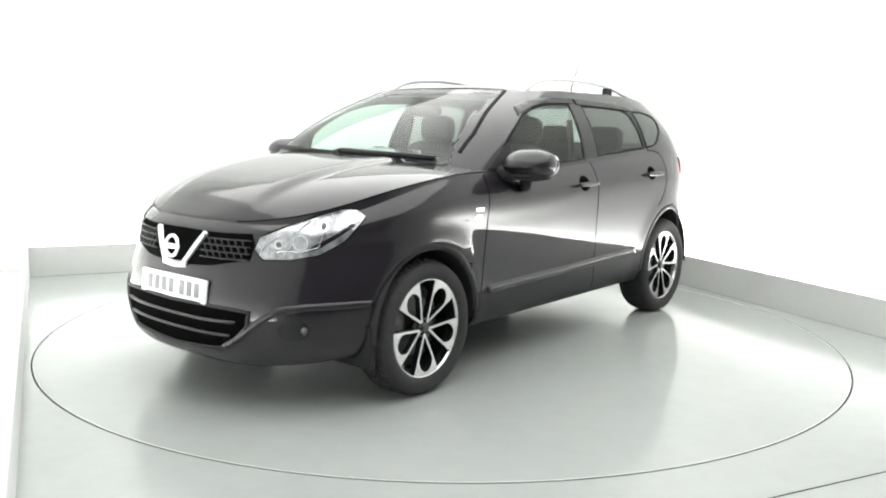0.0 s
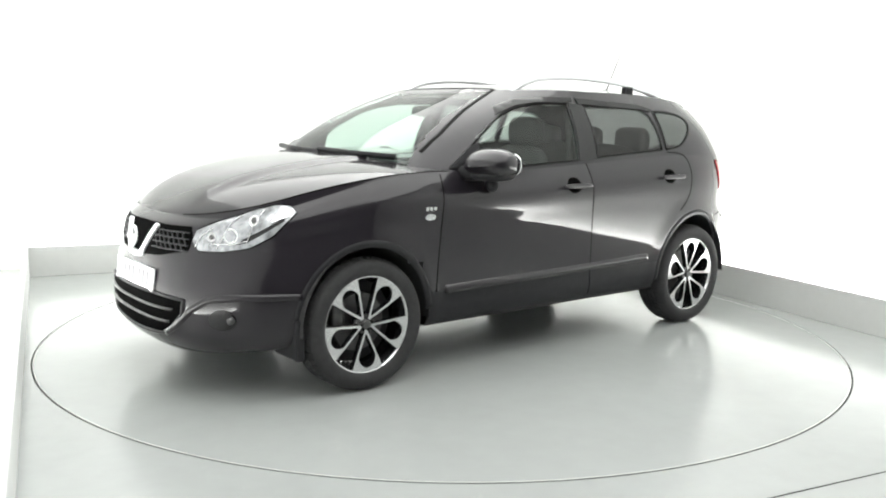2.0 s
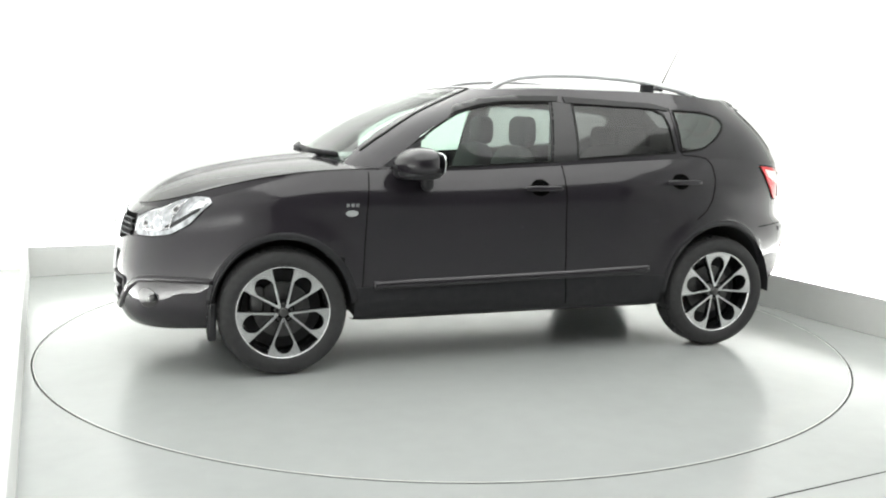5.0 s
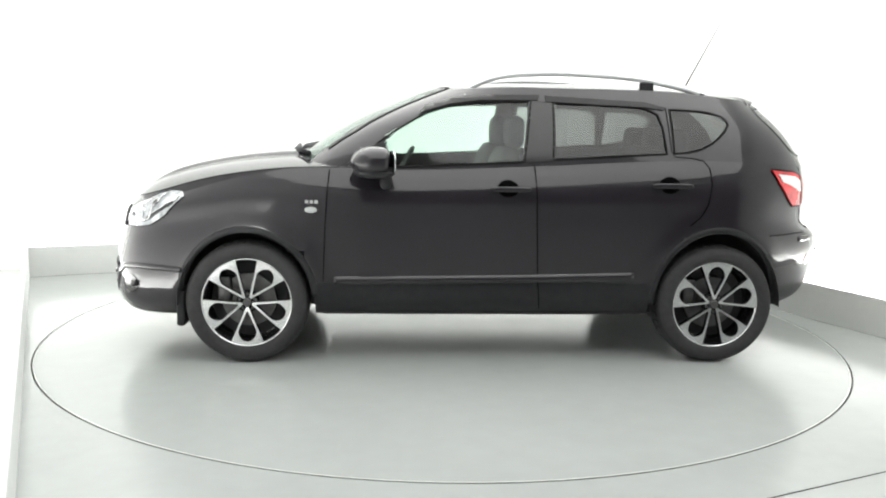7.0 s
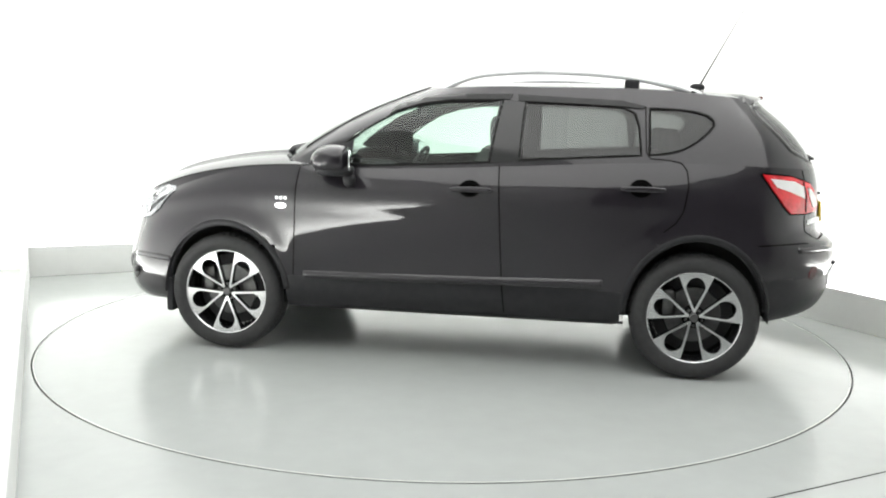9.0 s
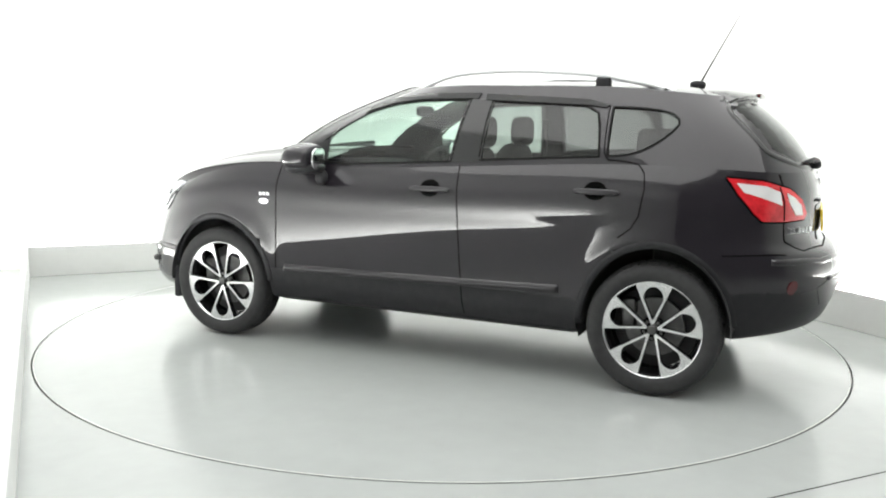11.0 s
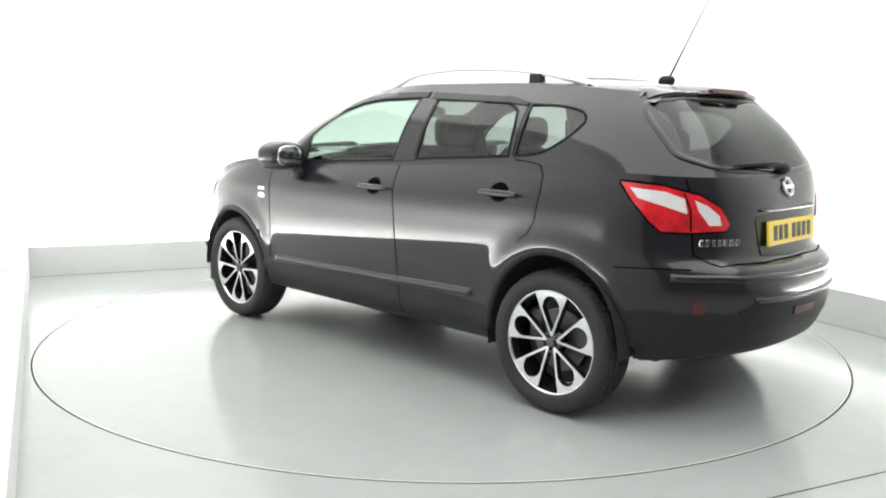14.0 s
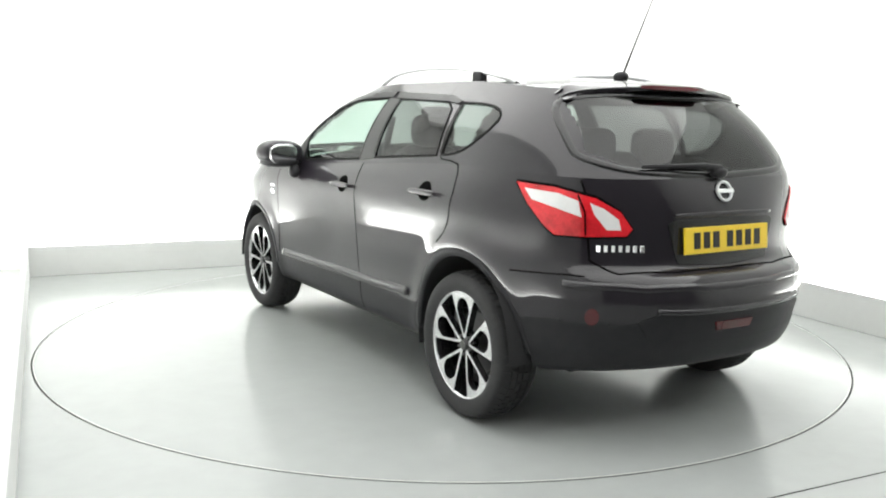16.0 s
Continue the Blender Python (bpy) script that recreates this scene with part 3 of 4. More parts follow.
# ---- headlamps and tail lamps ----
HEAD = [(2.02, 0.47, 0.812), (1.89, 0.58, 0.875), (1.81, 0.65, 0.915), (1.73, 0.70, 0.938), (1.69, 0.74, 0.935), (1.665, 0.775, 0.905), (1.70, 0.77, 0.872), (1.765, 0.74, 0.800), (1.855, 0.68, 0.742), (1.95, 0.60, 0.722), (2.03, 0.50, 0.718), (2.045, 0.465, 0.76)]
TAIL = [(-1.61, 0.79, 1.10), (-1.76, 0.715, 1.088), (-1.88, 0.60, 1.048), (-1.945, 0.53, 0.995), (-1.965, 0.48, 0.925), (-1.955, 0.50, 0.898), (-1.87, 0.64, 0.893), (-1.785, 0.735, 0.897), (-1.745, 0.76, 0.935), (-1.675, 0.79, 1.02)]
WHITE1 = [(-1.655, 0.785, 1.078), (-1.77, 0.70, 1.064), (-1.832, 0.65, 1.036), (-1.852, 0.65, 0.972), (-1.78, 0.73, 1.006), (-1.69, 0.775, 1.034)]
WHITE2 = [(-1.862, 0.62, 1.030), (-1.90, 0.575, 1.006), (-1.934, 0.53, 0.965), (-1.938, 0.518, 0.922), (-1.905, 0.565, 0.922), (-1.878, 0.61, 0.985)]
for s in (False, True):
    lamp = patch("headlamp", HEAD, (0.75, 0.66, 0), CLEARL, car, 0.006, 0.03, 0.03, "clear silver headlamp", s)
    patch("reflector", [(1.985, 0.52, 0.80), (1.90, 0.585, 0.84), (1.85, 0.64, 0.80), (1.88, 0.645, 0.755), (1.98, 0.555, 0.745)], (0.75, 0.66, 0), CLEARL, lamp, 0.009, 0.03, 0.006, "", s)
    for (hx, hy, hz), hr in (((1.905, 0.61, 0.795), 0.034),):
        disc = lambda k: [(hx - k * math.cos(a) * 0.66, hy + k * math.cos(a) * 0.75, hz + k * math.sin(a)) for a in (2 * math.pi * i / 20 for i in range(20))]
        patch("bezel", disc(hr), (0.75, 0.66, 0), CHROME, lamp, 0.011, 0.04, 0.006, "", s)
        patch("projector_lens", disc(hr * 0.78), (0.75, 0.66, 0), CLEARL, lamp, 0.014, 0.04, 0.006, "", s)
    for path in ([(2.03, 0.485, 0.735), (2.015, 0.50, 0.78), (1.96, 0.535, 0.815)], [(1.95, 0.565, 0.732), (1.925, 0.575, 0.775), (1.88, 0.60, 0.845), (1.85, 0.615, 0.875)],
                 [(1.86, 0.665, 0.765), (1.83, 0.67, 0.82), (1.80, 0.675, 0.885), (1.775, 0.68, 0.915)], [(1.97, 0.53, 0.752), (1.90, 0.61, 0.752), (1.85, 0.665, 0.775)]):
        ribbon("reflector_edge", path, 0.0045, POLISH, lamp, 0.014, s, thick=0.005)
    for hy, hz in ((0.535, 0.785), (0.685, 0.862)):
        hx = 2.40 - 0.82 * hy
        ring_ = lambda k: [(hx - k * math.cos(a) * 0.66, hy + k * math.cos(a) * 0.75, hz + k * math.sin(a)) for a in (2 * math.pi * i / 16 for i in range(16))]
        patch("lamp_bowl", ring_(0.022), (0.75, 0.66, 0), POLISH, lamp, 0.012, 0.04, 0.006, "", s)
        patch("bulb", ring_(0.011), (0.75, 0.66, 0), STEEL, lamp, 0.016, 0.04, 0.006, "", s)
    patch("dark_bezel", [(1.79, 0.72, 0.835), (1.72, 0.755, 0.878), (1.715, 0.76, 0.868), (1.78, 0.725, 0.822), (1.86, 0.67, 0.766), (1.90, 0.64, 0.755), (1.87, 0.66, 0.785)], (0.7, 0.7, 0), GLOSSB, lamp, 0.010, 0.03, 0.006, "", s)
    patch("indicator", [(1.72, 0.74, 0.925), (1.685, 0.762, 0.912), (1.70, 0.765, 0.885), (1.77, 0.73, 0.86)], (0.6, 0.8, 0), CHROME, lamp, 0.009, 0.03, 0.006, "", s)
    ribbon("headlamp_seal", HEAD, 0.012, SEAM, car, 0.003, s, True)
    lamp = patch("tail_lamp", TAIL, (-0.68, 0.73, 0), RED, car, 0.010, 0.03, 0.03, "red tail lamp with clear upper lens", s)
    patch("clear_lens", WHITE1, (-0.68, 0.73, 0), TAILCLEAR, lamp, 0.013, 0.03, 0.006, "clear lens", s)
    patch("clear_lens", WHITE2, (-0.78, 0.63, 0), TAILCLEAR, lamp, 0.013, 0.03, 0.006, "clear lens", s)
    ribbon("lens_split", [(-1.835, 0.66, 1.06), (-1.86, 0.64, 0.99), (-1.868, 0.64, 0.90)], 0.007, SEAM, lamp, 0.0135, s)
    ribbon("tail_lamp_seal", TAIL, 0.016, SEAM, car, 0.004, s, True)
    # front fog lamp and rear reflector
    bezel = patch("fog_lamp", [(1.99, 0.655 + 0.075 * math.cos(a), 0.408 + 0.05 * math.sin(a)) for a in (2 * math.pi * i / 18 for i in range(18))], (0.85, 0.52, 0), GLOSSB, car, 0.004, 0.03, 0.01, "", s)
    bm = bmesh.new()
    blob(bm, (1.965, -0.695 if s else 0.695, 0.412), (0.036, 0.036, 0.04), 2.0)
    part("bulb_lens", bm, STEEL, bezel, smooth=True)
    patch("rear_reflector", [(-1.94, 0.65 + 0.036 * math.cos(a), 0.575 + 0.036 * math.sin(a)) for a in (2 * math.pi * i / 18 for i in range(18))], (-0.8, 0.6, 0), DARKRED, car, 0.004, 0.03, 0.01, "red reflector", s)

# ---- nose ----
flip = lambda pts: [(x, -y, z) for x, y, z in pts[::-1]]
GR = [(2.1, 0.0, 0.822), (2.1, 0.25, 0.82), (2.05, 0.43, 0.825), (2.05, 0.455, 0.78), (2.06, 0.445, 0.715), (2.1, 0.25, 0.672), (2.13, 0.0, 0.655)]
grille = patch("grille", GR + flip(GR[1:-1]), (1, 0, 0), SEAM, car, 0.003, 0.04, 0.01, "black honeycomb grille")
for k, z in enumerate((0.702, 0.732, 0.762, 0.792)):
    for s in (False, True):
        ribbon("grille_bar", [(2.1, 0.17, z), (2.08, 0.3, z), (2.03, 0.43, z)], 0.007, PLASTIC, grille, 0.011, s, thick=0.008)
        for j in range(7 if k else 0):
            y = 0.19 + 0.038 * j + (0.019 if k % 2 else 0)
            if y < 0.43:
                ribbon("grille_bar", [(2.1 - 0.25 * y * y, y + 0.011, z - 0.03), (2.1 - 0.25 * y * y, y - 0.004, z)], 0.006, PLASTIC, grille, 0.01, s, thick=0.008, step=0.03)
for s in (False, True):
    ribbon("grille_v_bar", [(2.1, 0.185, 0.815), (2.13, 0.125, 0.735), (2.14, 0.065, 0.655)], 0.018, SATIN, grille, 0.022, s, label="chrome v bar", thick=0.02)
ribbon("grille_v_foot", [(2.14, 0.085, 0.660), (2.15, 0.0, 0.654), (2.14, -0.085, 0.660)], 0.030, SATIN, grille, 0.018, thick=0.016)


def emblem(x, z, tilt, face, size=1.0):
    bm = bmesh.new()
    lathe(bm, [(0.040, -0.004), (0.044, 0.005), (0.053, 0.005), (0.056, -0.004)], 40)
    box(bm, -0.062, 0.062, -0.004, 0.007, -0.011, 0.011, 0.003)
    bmesh.ops.scale(bm, vec=(size, 1, size), verts=bm.verts)
    bmesh.ops.transform(bm, matrix=pose(x, 0, z, 0, 0, face) @ pose(0, 0, 0, tilt), verts=bm.verts)
    return part("emblem", bm, SATIN, car, "round chrome emblem", smooth=False)


emblem(2.168, 0.742, 8, -90)
emblem(-2.016, 1.072, 18, 90, 0.85)

def plate(name, x, y, z, tilt, mat, mark_mat, label):
    side_ = 1 if x > 0 else -1
    m = pose(x, y, z, 0, 0, 0) @ pose(0, 0, 0, 0, tilt, 0)
    bm = bmesh.new()
    box(bm, -0.006, 0.006, -0.26, 0.26, -0.0555, 0.0555, 0.003)
    bmesh.ops.transform(bm, matrix=m, verts=bm.verts)
    pl = part(name, bm, mat, car, label)
    for j in range(7):
        c = (j - 3) * 0.058 + (0.018 if j > 3 else -0.018) * side_ * 0 + (0.016 if j >= 4 else -0.012)
        bm = bmesh.new()
        box(bm, 0.006 * side_, 0.008 * side_, c - 0.019, c + 0.019, -0.034, 0.034)
        bmesh.ops.transform(bm, matrix=m, verts=bm.verts)
        part("plate_bar", bm, mark_mat, pl)
    return pl


plate("front_number_plate", 2.162, 0.0, 0.552, -6, WHITEP, GREYINK, "white front number plate with plain dark bars")
LG = [(2.16, 0.0, 0.492), (2.15, 0.25, 0.497), (2.10, 0.485, 0.487), (2.1, 0.475, 0.42), (2.12, 0.37, 0.315), (2.15, 0.0, 0.283)]
lower = patch("lower_grille", LG + flip(LG[1:-1]), (1, 0, 0), SEAM, car, 0.003, 0.05, 0.01, "black lower grille")
for z, w in ((0.435, 0.435), (0.372, 0.40)):
    ribbon("lower_grille_bar", [(2.16, -w, z), (2.17, -w / 2, z - 0.006), (2.17, 0, z - 0.008), (2.17, w / 2, z - 0.006), (2.16, w, z)], 0.016, GLOSSB, lower, 0.014, thick=0.012)
ribbon("lower_grille_rim", LG + flip(LG[1:-1]), 0.016, PLASTIC, car, 0.01, False, True, thick=0.012)
for s in (False, True):
    ribbon("bumper_crease", [(1.665, 0.825, 0.511), (1.75, 0.80, 0.515), (1.93, 0.69, 0.513), (2.03, 0.60, 0.50), (2.08, 0.53, 0.45), (2.125, 0.43, 0.355), (2.14, 0.35, 0.31)], 0.034, PAINT, car, 0.010, s, thick=0.012)

# ---- tail ----
PP = [(-2, 0.0, 0.965), (-2, 0.30, 0.955), (-2, 0.325, 0.94), (-2, 0.275, 0.775), (-2, 0.0, 0.762)]
patch("plate_recess", PP + flip(PP[1:-1]), (-1, 0, 0), GLOSSB, car, 0.004, 0.04, 0.008, "gloss black number plate panel")
plate("rear_number_plate", -2.046, 0.0, 0.872, 5, YELLOW, INK, "yellow rear number plate with plain dark bars")
bm = bmesh.new()
blob(bm, (-2.024, 0, 0.978), (0.03, 0.60, 0.022), 4)
part("tailgate_handle", bm, PAINT, car, smooth=True)
for j in range(7):
    y = 0.60 - j * 0.0265
    x = -1.905 - 0.0145 * j
    bm = bmesh.new()
    box(bm, -0.003, 0.003, -0.009, 0.009, -0.014, 0.014, 0.002, pose(x, y, 0.845, 0, 0, -60 + j * 2.5))
    part("badge_bar", bm, CHROME, car)
RB = [(-2.1, 0.0, 0.585), (-2.1, 0.42, 0.595), (-2.1, 0.50, 0.56), (-2.1, 0.44, 0.47), (-2.1, 0.0, 0.455)]
insert = patch("bumper_insert", RB + flip(RB[1:-1]), (-1, 0, 0), PLASTIC, car, 0.004, 0.05, 0.012, "black bumper insert")
ribbon("insert_ledge", [(-2.1, 0.44, 0.603), (-2.13, 0.2, 0.598), (-2.14, 0, 0.596), (-2.13, -0.2, 0.598), (-2.1, -0.44, 0.603)], 0.022, PAINT, insert, 0.012, thick=0.012)
patch("rear_fog_lamp", [(-2.1, 0.16, 0.548), (-2.1, -0.06, 0.548), (-2.1, -0.05, 0.512), (-2.1, 0.15, 0.512)], (-1, 0, 0), DARKRED, insert, 0.011, 0.05, 0.008, "red fog lamp")
ribbon("bumper_step", [(-1.84, 0.73, 0.702), (-1.9, 0.68, 0.70), (-2.06, 0.48, 0.695), (-2.13, 0.2, 0.69), (-2.14, 0, 0.69), (-2.13, -0.2, 0.69), (-2.06, -0.48, 0.695), (-1.9, -0.68, 0.70), (-1.84, -0.73, 0.702)], 0.034, PAINT, car, 0.006, thick=0.010)
ribbon("tailgate_gap", [(-1.85, 0.66, 1.12), (-1.88, 0.66, 1.07), (-1.875, 0.635, 0.9), (-1.9, 0.64, 0.8), (-1.98, 0.55, 0.752), (-2.06, 0.3, 0.752), (-2.07, 0, 0.752), (-2.06, -0.3, 0.752), (-1.98, -0.55, 0.752), (-1.9, -0.64, 0.8), (-1.875, -0.635, 0.9), (-1.88, -0.66, 1.07), (-1.85, -0.66, 1.12)], 0.009, SEAM, car, 0.0015, label="dark panel gap")
RW = [(-1.66, 0.0, 1.468), (-1.635, 0.42, 1.455), (-1.575, 0.57, 1.41), (-1.71, 0.615, 1.25), (-1.80, 0.60, 1.19), (-1.93, 0.42, 1.15), (-1.985, 0.0, 1.142)]
ribbon("rear_window_seal", smooth_poly(RW + flip(RW[1:-1]), 5), 0.034, GLOSSB, car, 0.003, False, True, label="black window border")
WS = [(0.245, 0.0, 1.53), (0.225, 0.35, 1.518), (0.2, 0.49, 1.505), (0.5, 0.58, 1.36), (0.7, 0.645, 1.24), (0.9, 0.68, 1.135), (1.0, 0.55, 1.125), (1.1, 0.25, 1.12), (1.13, 0, 1.12)]
ribbon("windscreen_seal", WS + flip(WS[1:-1]), 0.024, SEAL, car, 0.003, False, True, label="black windscreen border")

# spoiler with its brake lamp
bm = bmesh.new()
rows = []
for i in range(33):
    y = -0.56 + 1.12 * i / 32
    q = (y / 0.56) ** 2
    zt = ROOF_Z(-1.5) - 0.034 * q - 0.014 * q ** 4 + 0.006 - 0.022 * q ** 8
    xr = -1.70 + 0.10 * q + 0.04 * q ** 4
    th = 1 - 0.8 * q ** 3
    rows.append([bm.verts.new(p) for p in ((-1.36, y * 0.99, zt + 0.008 - 0.012 * q), (-1.55, y, zt - 0.004), (xr + 0.03, y, zt - 0.020), (xr, y, zt - 0.020 - 0.012 * th), (xr + 0.006, y, zt - 0.020 - 0.028 * th), (-1.62, y, zt - 0.02 - 0.055 * th), (-1.42, y * 0.98, zt - 0.05))])
for a, b in zip(rows[:-1], rows[1:]):
    for k in range(7):
        bm.faces.new((a[k], a[(k + 1) % 7], b[(k + 1) % 7], b[k]))
bm.faces.new(rows[0])
bm.faces.new(rows[-1])
bmesh.ops.recalc_face_normals(bm, faces=bm.faces)
spoiler = part("spoiler", bm, PAINT, car, "roof spoiler in body colour", smooth=True)
spoiler.data.set_sharp_from_angle(angle=radians(40))
bm = bmesh.new()
blob(bm, (-1.690, 0, ROOF_Z(-1.5) - 0.031), (0.036, 0.40, 0.026), 4)
part("high_brake_lamp", bm, DARKRED, spoiler, "red brake lamp", smooth=True)

# ---- roof rails, aerial, wipers ----
for s in (1, -1):
    pts = smooth_poly([(x, s * 0.547, z + 0.012 * math.sin(math.pi * (0.12 - x) / 1.43)) for x, z in ((0.12, 1.508), (0.03, 1.560), (-0.1, 1.598), (-0.3, 1.613), (-0.5, 1.615), (-0.76, 1.604), (-0.95, 1.587), (-1.18, 1.548), (-1.31, 1.508))], 5, False)
    bm = bmesh.new()
    tube(bm, pts, 0.017, 12)
    rail = part("roof_rail", bm, RAILM, car, "satin silver roof rail", smooth=True)
    bm = bmesh.new()
    box(bm, -0.985, -0.905, s * 0.547 - 0.02, s * 0.547 + 0.02, 1.52, 1.585, 0.008)
    part("rail_foot", bm, PLASTIC, rail, "black rail foot")
    for ends in ([(0.14, s * 0.547, 1.498), (0.11, s * 0.547, 1.513), (0.07, s * 0.547, 1.533)], [(-1.335, s * 0.547, 1.499), (-1.29, s * 0.547, 1.514), (-1.26, s * 0.547, 1.524)]):
        part("rail_end", tube(bmesh.new(), ends, [0.012, 0.0178, 0.0178], 12), PLASTIC, rail, "black rail end", smooth=True)
aerial = part("aerial", tube(bmesh.new(), [(-1.365, 0, 1.58), (-1.41, 0, 1.67), (-1.60, 0, 2.04)], [0.0055, 0.0045, 0.0010], 8), PLASTIC, car, "thin black rod aerial", smooth=True)
bm = bmesh.new()
blob(bm, (-1.352, 0, 1.57), (0.09, 0.045, 0.05), 2.4)
part("aerial_base", bm, PLASTIC, aerial, smooth=True)
for y0, y1 in ((0.62, 0.02), (-0.02, -0.58)):
    wiper = part("front_wiper", tube(bmesh.new(), [(1.08 - 0.22 * y0 * y0, y0, 1.150), (1.105 - 0.2 * ((y0 + y1) / 2) ** 2, (y0 + y1) / 2, 1.162), (1.10 - 0.22 * y1 * y1, y1, 1.172)], 0.016, 8), PLASTIC, car, "black wiper", smooth=True)
ribbon("scuttle_panel", [(0.95, 0.66, 1.12), (1.05, 0.45, 1.12), (1.12, 0.2, 1.12), (1.13, 0, 1.12), (1.12, -0.2, 1.12), (1.05, -0.45, 1.12), (0.95, -0.66, 1.12)], 0.09, PLASTIC, car, 0.006, label="black scuttle panel")
wiper = part("rear_wiper", tube(bmesh.new(), [(-2.0, 0.02, 1.165), (-1.985, 0.10, 1.178), (-1.945, 0.42, 1.175)], [0.02, 0.014, 0.007], 8), PLASTIC, car, "black rear wiper", smooth=True)
bm = bmesh.new()
blob(bm, (-1.995, 0.02, 1.15), (0.06, 0.08, 0.05), 2.5)
part("wiper_hub", bm, PLASTIC, wiper, smooth=True)

# ---- mirrors, handles, badges ----
for s in (1, -1):
    bm = bmesh.new()
    blob(bm, (0.63, s * 0.975, 1.125), (0.245, 0.285, 0.165), 2.5, 36, pose(0, 0, 0, 0, 0, s * 14))
    for v in bm.verts:
        ahead = max(0.0, v.co.x - 0.62) / 0.12
        v.co.z -= 0.022 * ahead * ahead * (1 if v.co.z > 1.12 else -0.4)
        if v.co.z < 1.10:
            v.co.z = 1.10 + (v.co.z - 1.10) * 0.8
        if v.co.x < 0.555:
            v.co.x = 0.555 + (v.co.x - 0.555) * 0.3
    mirror = part("door_mirror", bm, PAINT, car, "body coloured door mirror", smooth=True)
    bm = bmesh.new()
    blob(bm, (0.622, s * 0.978, 1.072), (0.215, 0.23, 0.07), 2.5, 28, pose(0, 0, 0, 0, 0, s * 14))
    part("mirror_lower_shell", bm, PLASTIC, mirror, "black lower shell", smooth=True)
    bm = bmesh.new()
    blob(bm, (0.530, s * 0.985, 1.122), (0.016, 0.195, 0.122), 2.8, 24, pose(0, 0, 0, 0, 0, s * 10))
    part("mirror_glass", bm, CHROME, mirror, smooth=True)
    bm = bmesh.new()
    blob(bm, (0.665, s * 0.865, 1.075), (0.14, 0.16, 0.085), 2.6)
    blob(bm, (0.56, s * 0.905, 1.015), (0.07, 0.07, 0.085), 2.2)
    part("mirror_arm", bm, PLASTIC, mirror, smooth=True)
for s in (False, True):
    for x0, z0 in ((-0.105, 0.985), (-1.005, 1.015)):
        # flat black ellipse on the skin, standing in for the shade behind the grip
        handle = patch("door_handle", [(x0 + 0.058 * math.cos(a), 0, z0 + 0.046 * math.sin(a)) for a in (2 * math.pi * i / 20 for i in range(20))], (0, 1, 0), SEAM, car, 0.0015, 0.03, 0.002, "door handle over a flat black patch for recess shade", s)
        y0 = SKIN.ray_cast(Vector((x0, 2, z0)), Vector((0, -1, 0)))[0].y
        bm = bmesh.new()
        blob(bm, (x0 - 0.01, (y0 + 0.03) * (-1 if s else 1), z0 - 0.002), (0.235, 0.024, 0.030), 3.2)
        part("grip", bm, PAINT, handle, smooth=True)
    badge = patch("fender_badge", [(0.963 + 0.034 * math.cos(a), 0, 0.858 + 0.017 * math.sin(a)) for a in (2 * math.pi * i / 18 for i in range(18))], (0, 1, 0), CHROME, car, 0.005, 0.03, 0.005, "small chrome badge", s)
    for k in range(3):
        patch("badge_bar", [(0.993 - 0.025 * k, 0, 0.892), (0.975 - 0.025 * k, 0, 0.892), (0.975 - 0.025 * k, 0, 0.910), (0.993 - 0.025 * k, 0, 0.910)], (0, 1, 0), CHROME, badge, 0.004, 0.03, 0.004, "", s)

# ---- cabin ----
dash = bmesh.new()
blob(dash, (0.82, 0, 0.93), (0.5, 1.36, 0.30), 4)
dashboard = part("dashboard", dash, LININGM, car, "dark dashboard", smooth=True)
bm = bmesh.new()
rows = []
for i in range(36):
    a = 2 * math.pi * i / 36
    rows.append([bm.verts.new(((0.18 + 0.014 * math.cos(c)) * math.cos(a), (0.18 + 0.014 * math.cos(c)) * math.sin(a), 0.014 * math.sin(c))) for c in (2 * math.pi * k / 8 for k in range(8))])
for i in range(36):
    for k in range(8):
        bm.faces.new((rows[i][k], rows[(i + 1) % 36][k], rows[(i + 1) % 36][(k + 1) % 8], rows[i][(k + 1) % 8]))
box(bm, -0.02, 0.02, -0.18, 0.18, -0.012, 0.012)
blob(bm, (0, 0, 0), (0.13, 0.15, 0.05), 3)
bmesh.ops.transform(bm, matrix=pose(0.46, -0.36, 1.0, 0, 62, 0), verts=bm.verts)
bmesh.ops.recalc_face_normals(bm, faces=bm.faces)
part("steering_wheel", bm, LININGM, car, smooth=True)


def seat(y, x, width, name):
    bm = bmesh.new()
    blob(bm, (x + 0.22, y, 0.58), (0.52, width, 0.18), 4)
    cushion = part(name, bm, SEATM, car, "black cloth seat", smooth=True)
    bm = bmesh.new()
    blob(bm, (x - 0.12, y, 0.90), (0.17, width, 0.62), 3.6, 24, pose(0, 0, 0, 0, -14, 0))
    part("backrest", bm, SEATM, cushion, smooth=True)
    for dy in ([0] if width < 0.7 else [-0.42, 0, 0.42]):
        bm = bmesh.new()
        blob(bm, (x - 0.225, y + dy, 1.285 if width < 0.7 else 1.23), (0.11, 0.27, 0.19), 3.4)
        part("headrest", bm, SEATM, cushion, smooth=True)
        for q in (-0.05, 0.05):
            part("headrest_post", tube(bmesh.new(), [(x - 0.19, y + dy + q, 1.12), (x - 0.225, y + dy + q, 1.24)], 0.007, 8), CHROME, cushion, smooth=True)


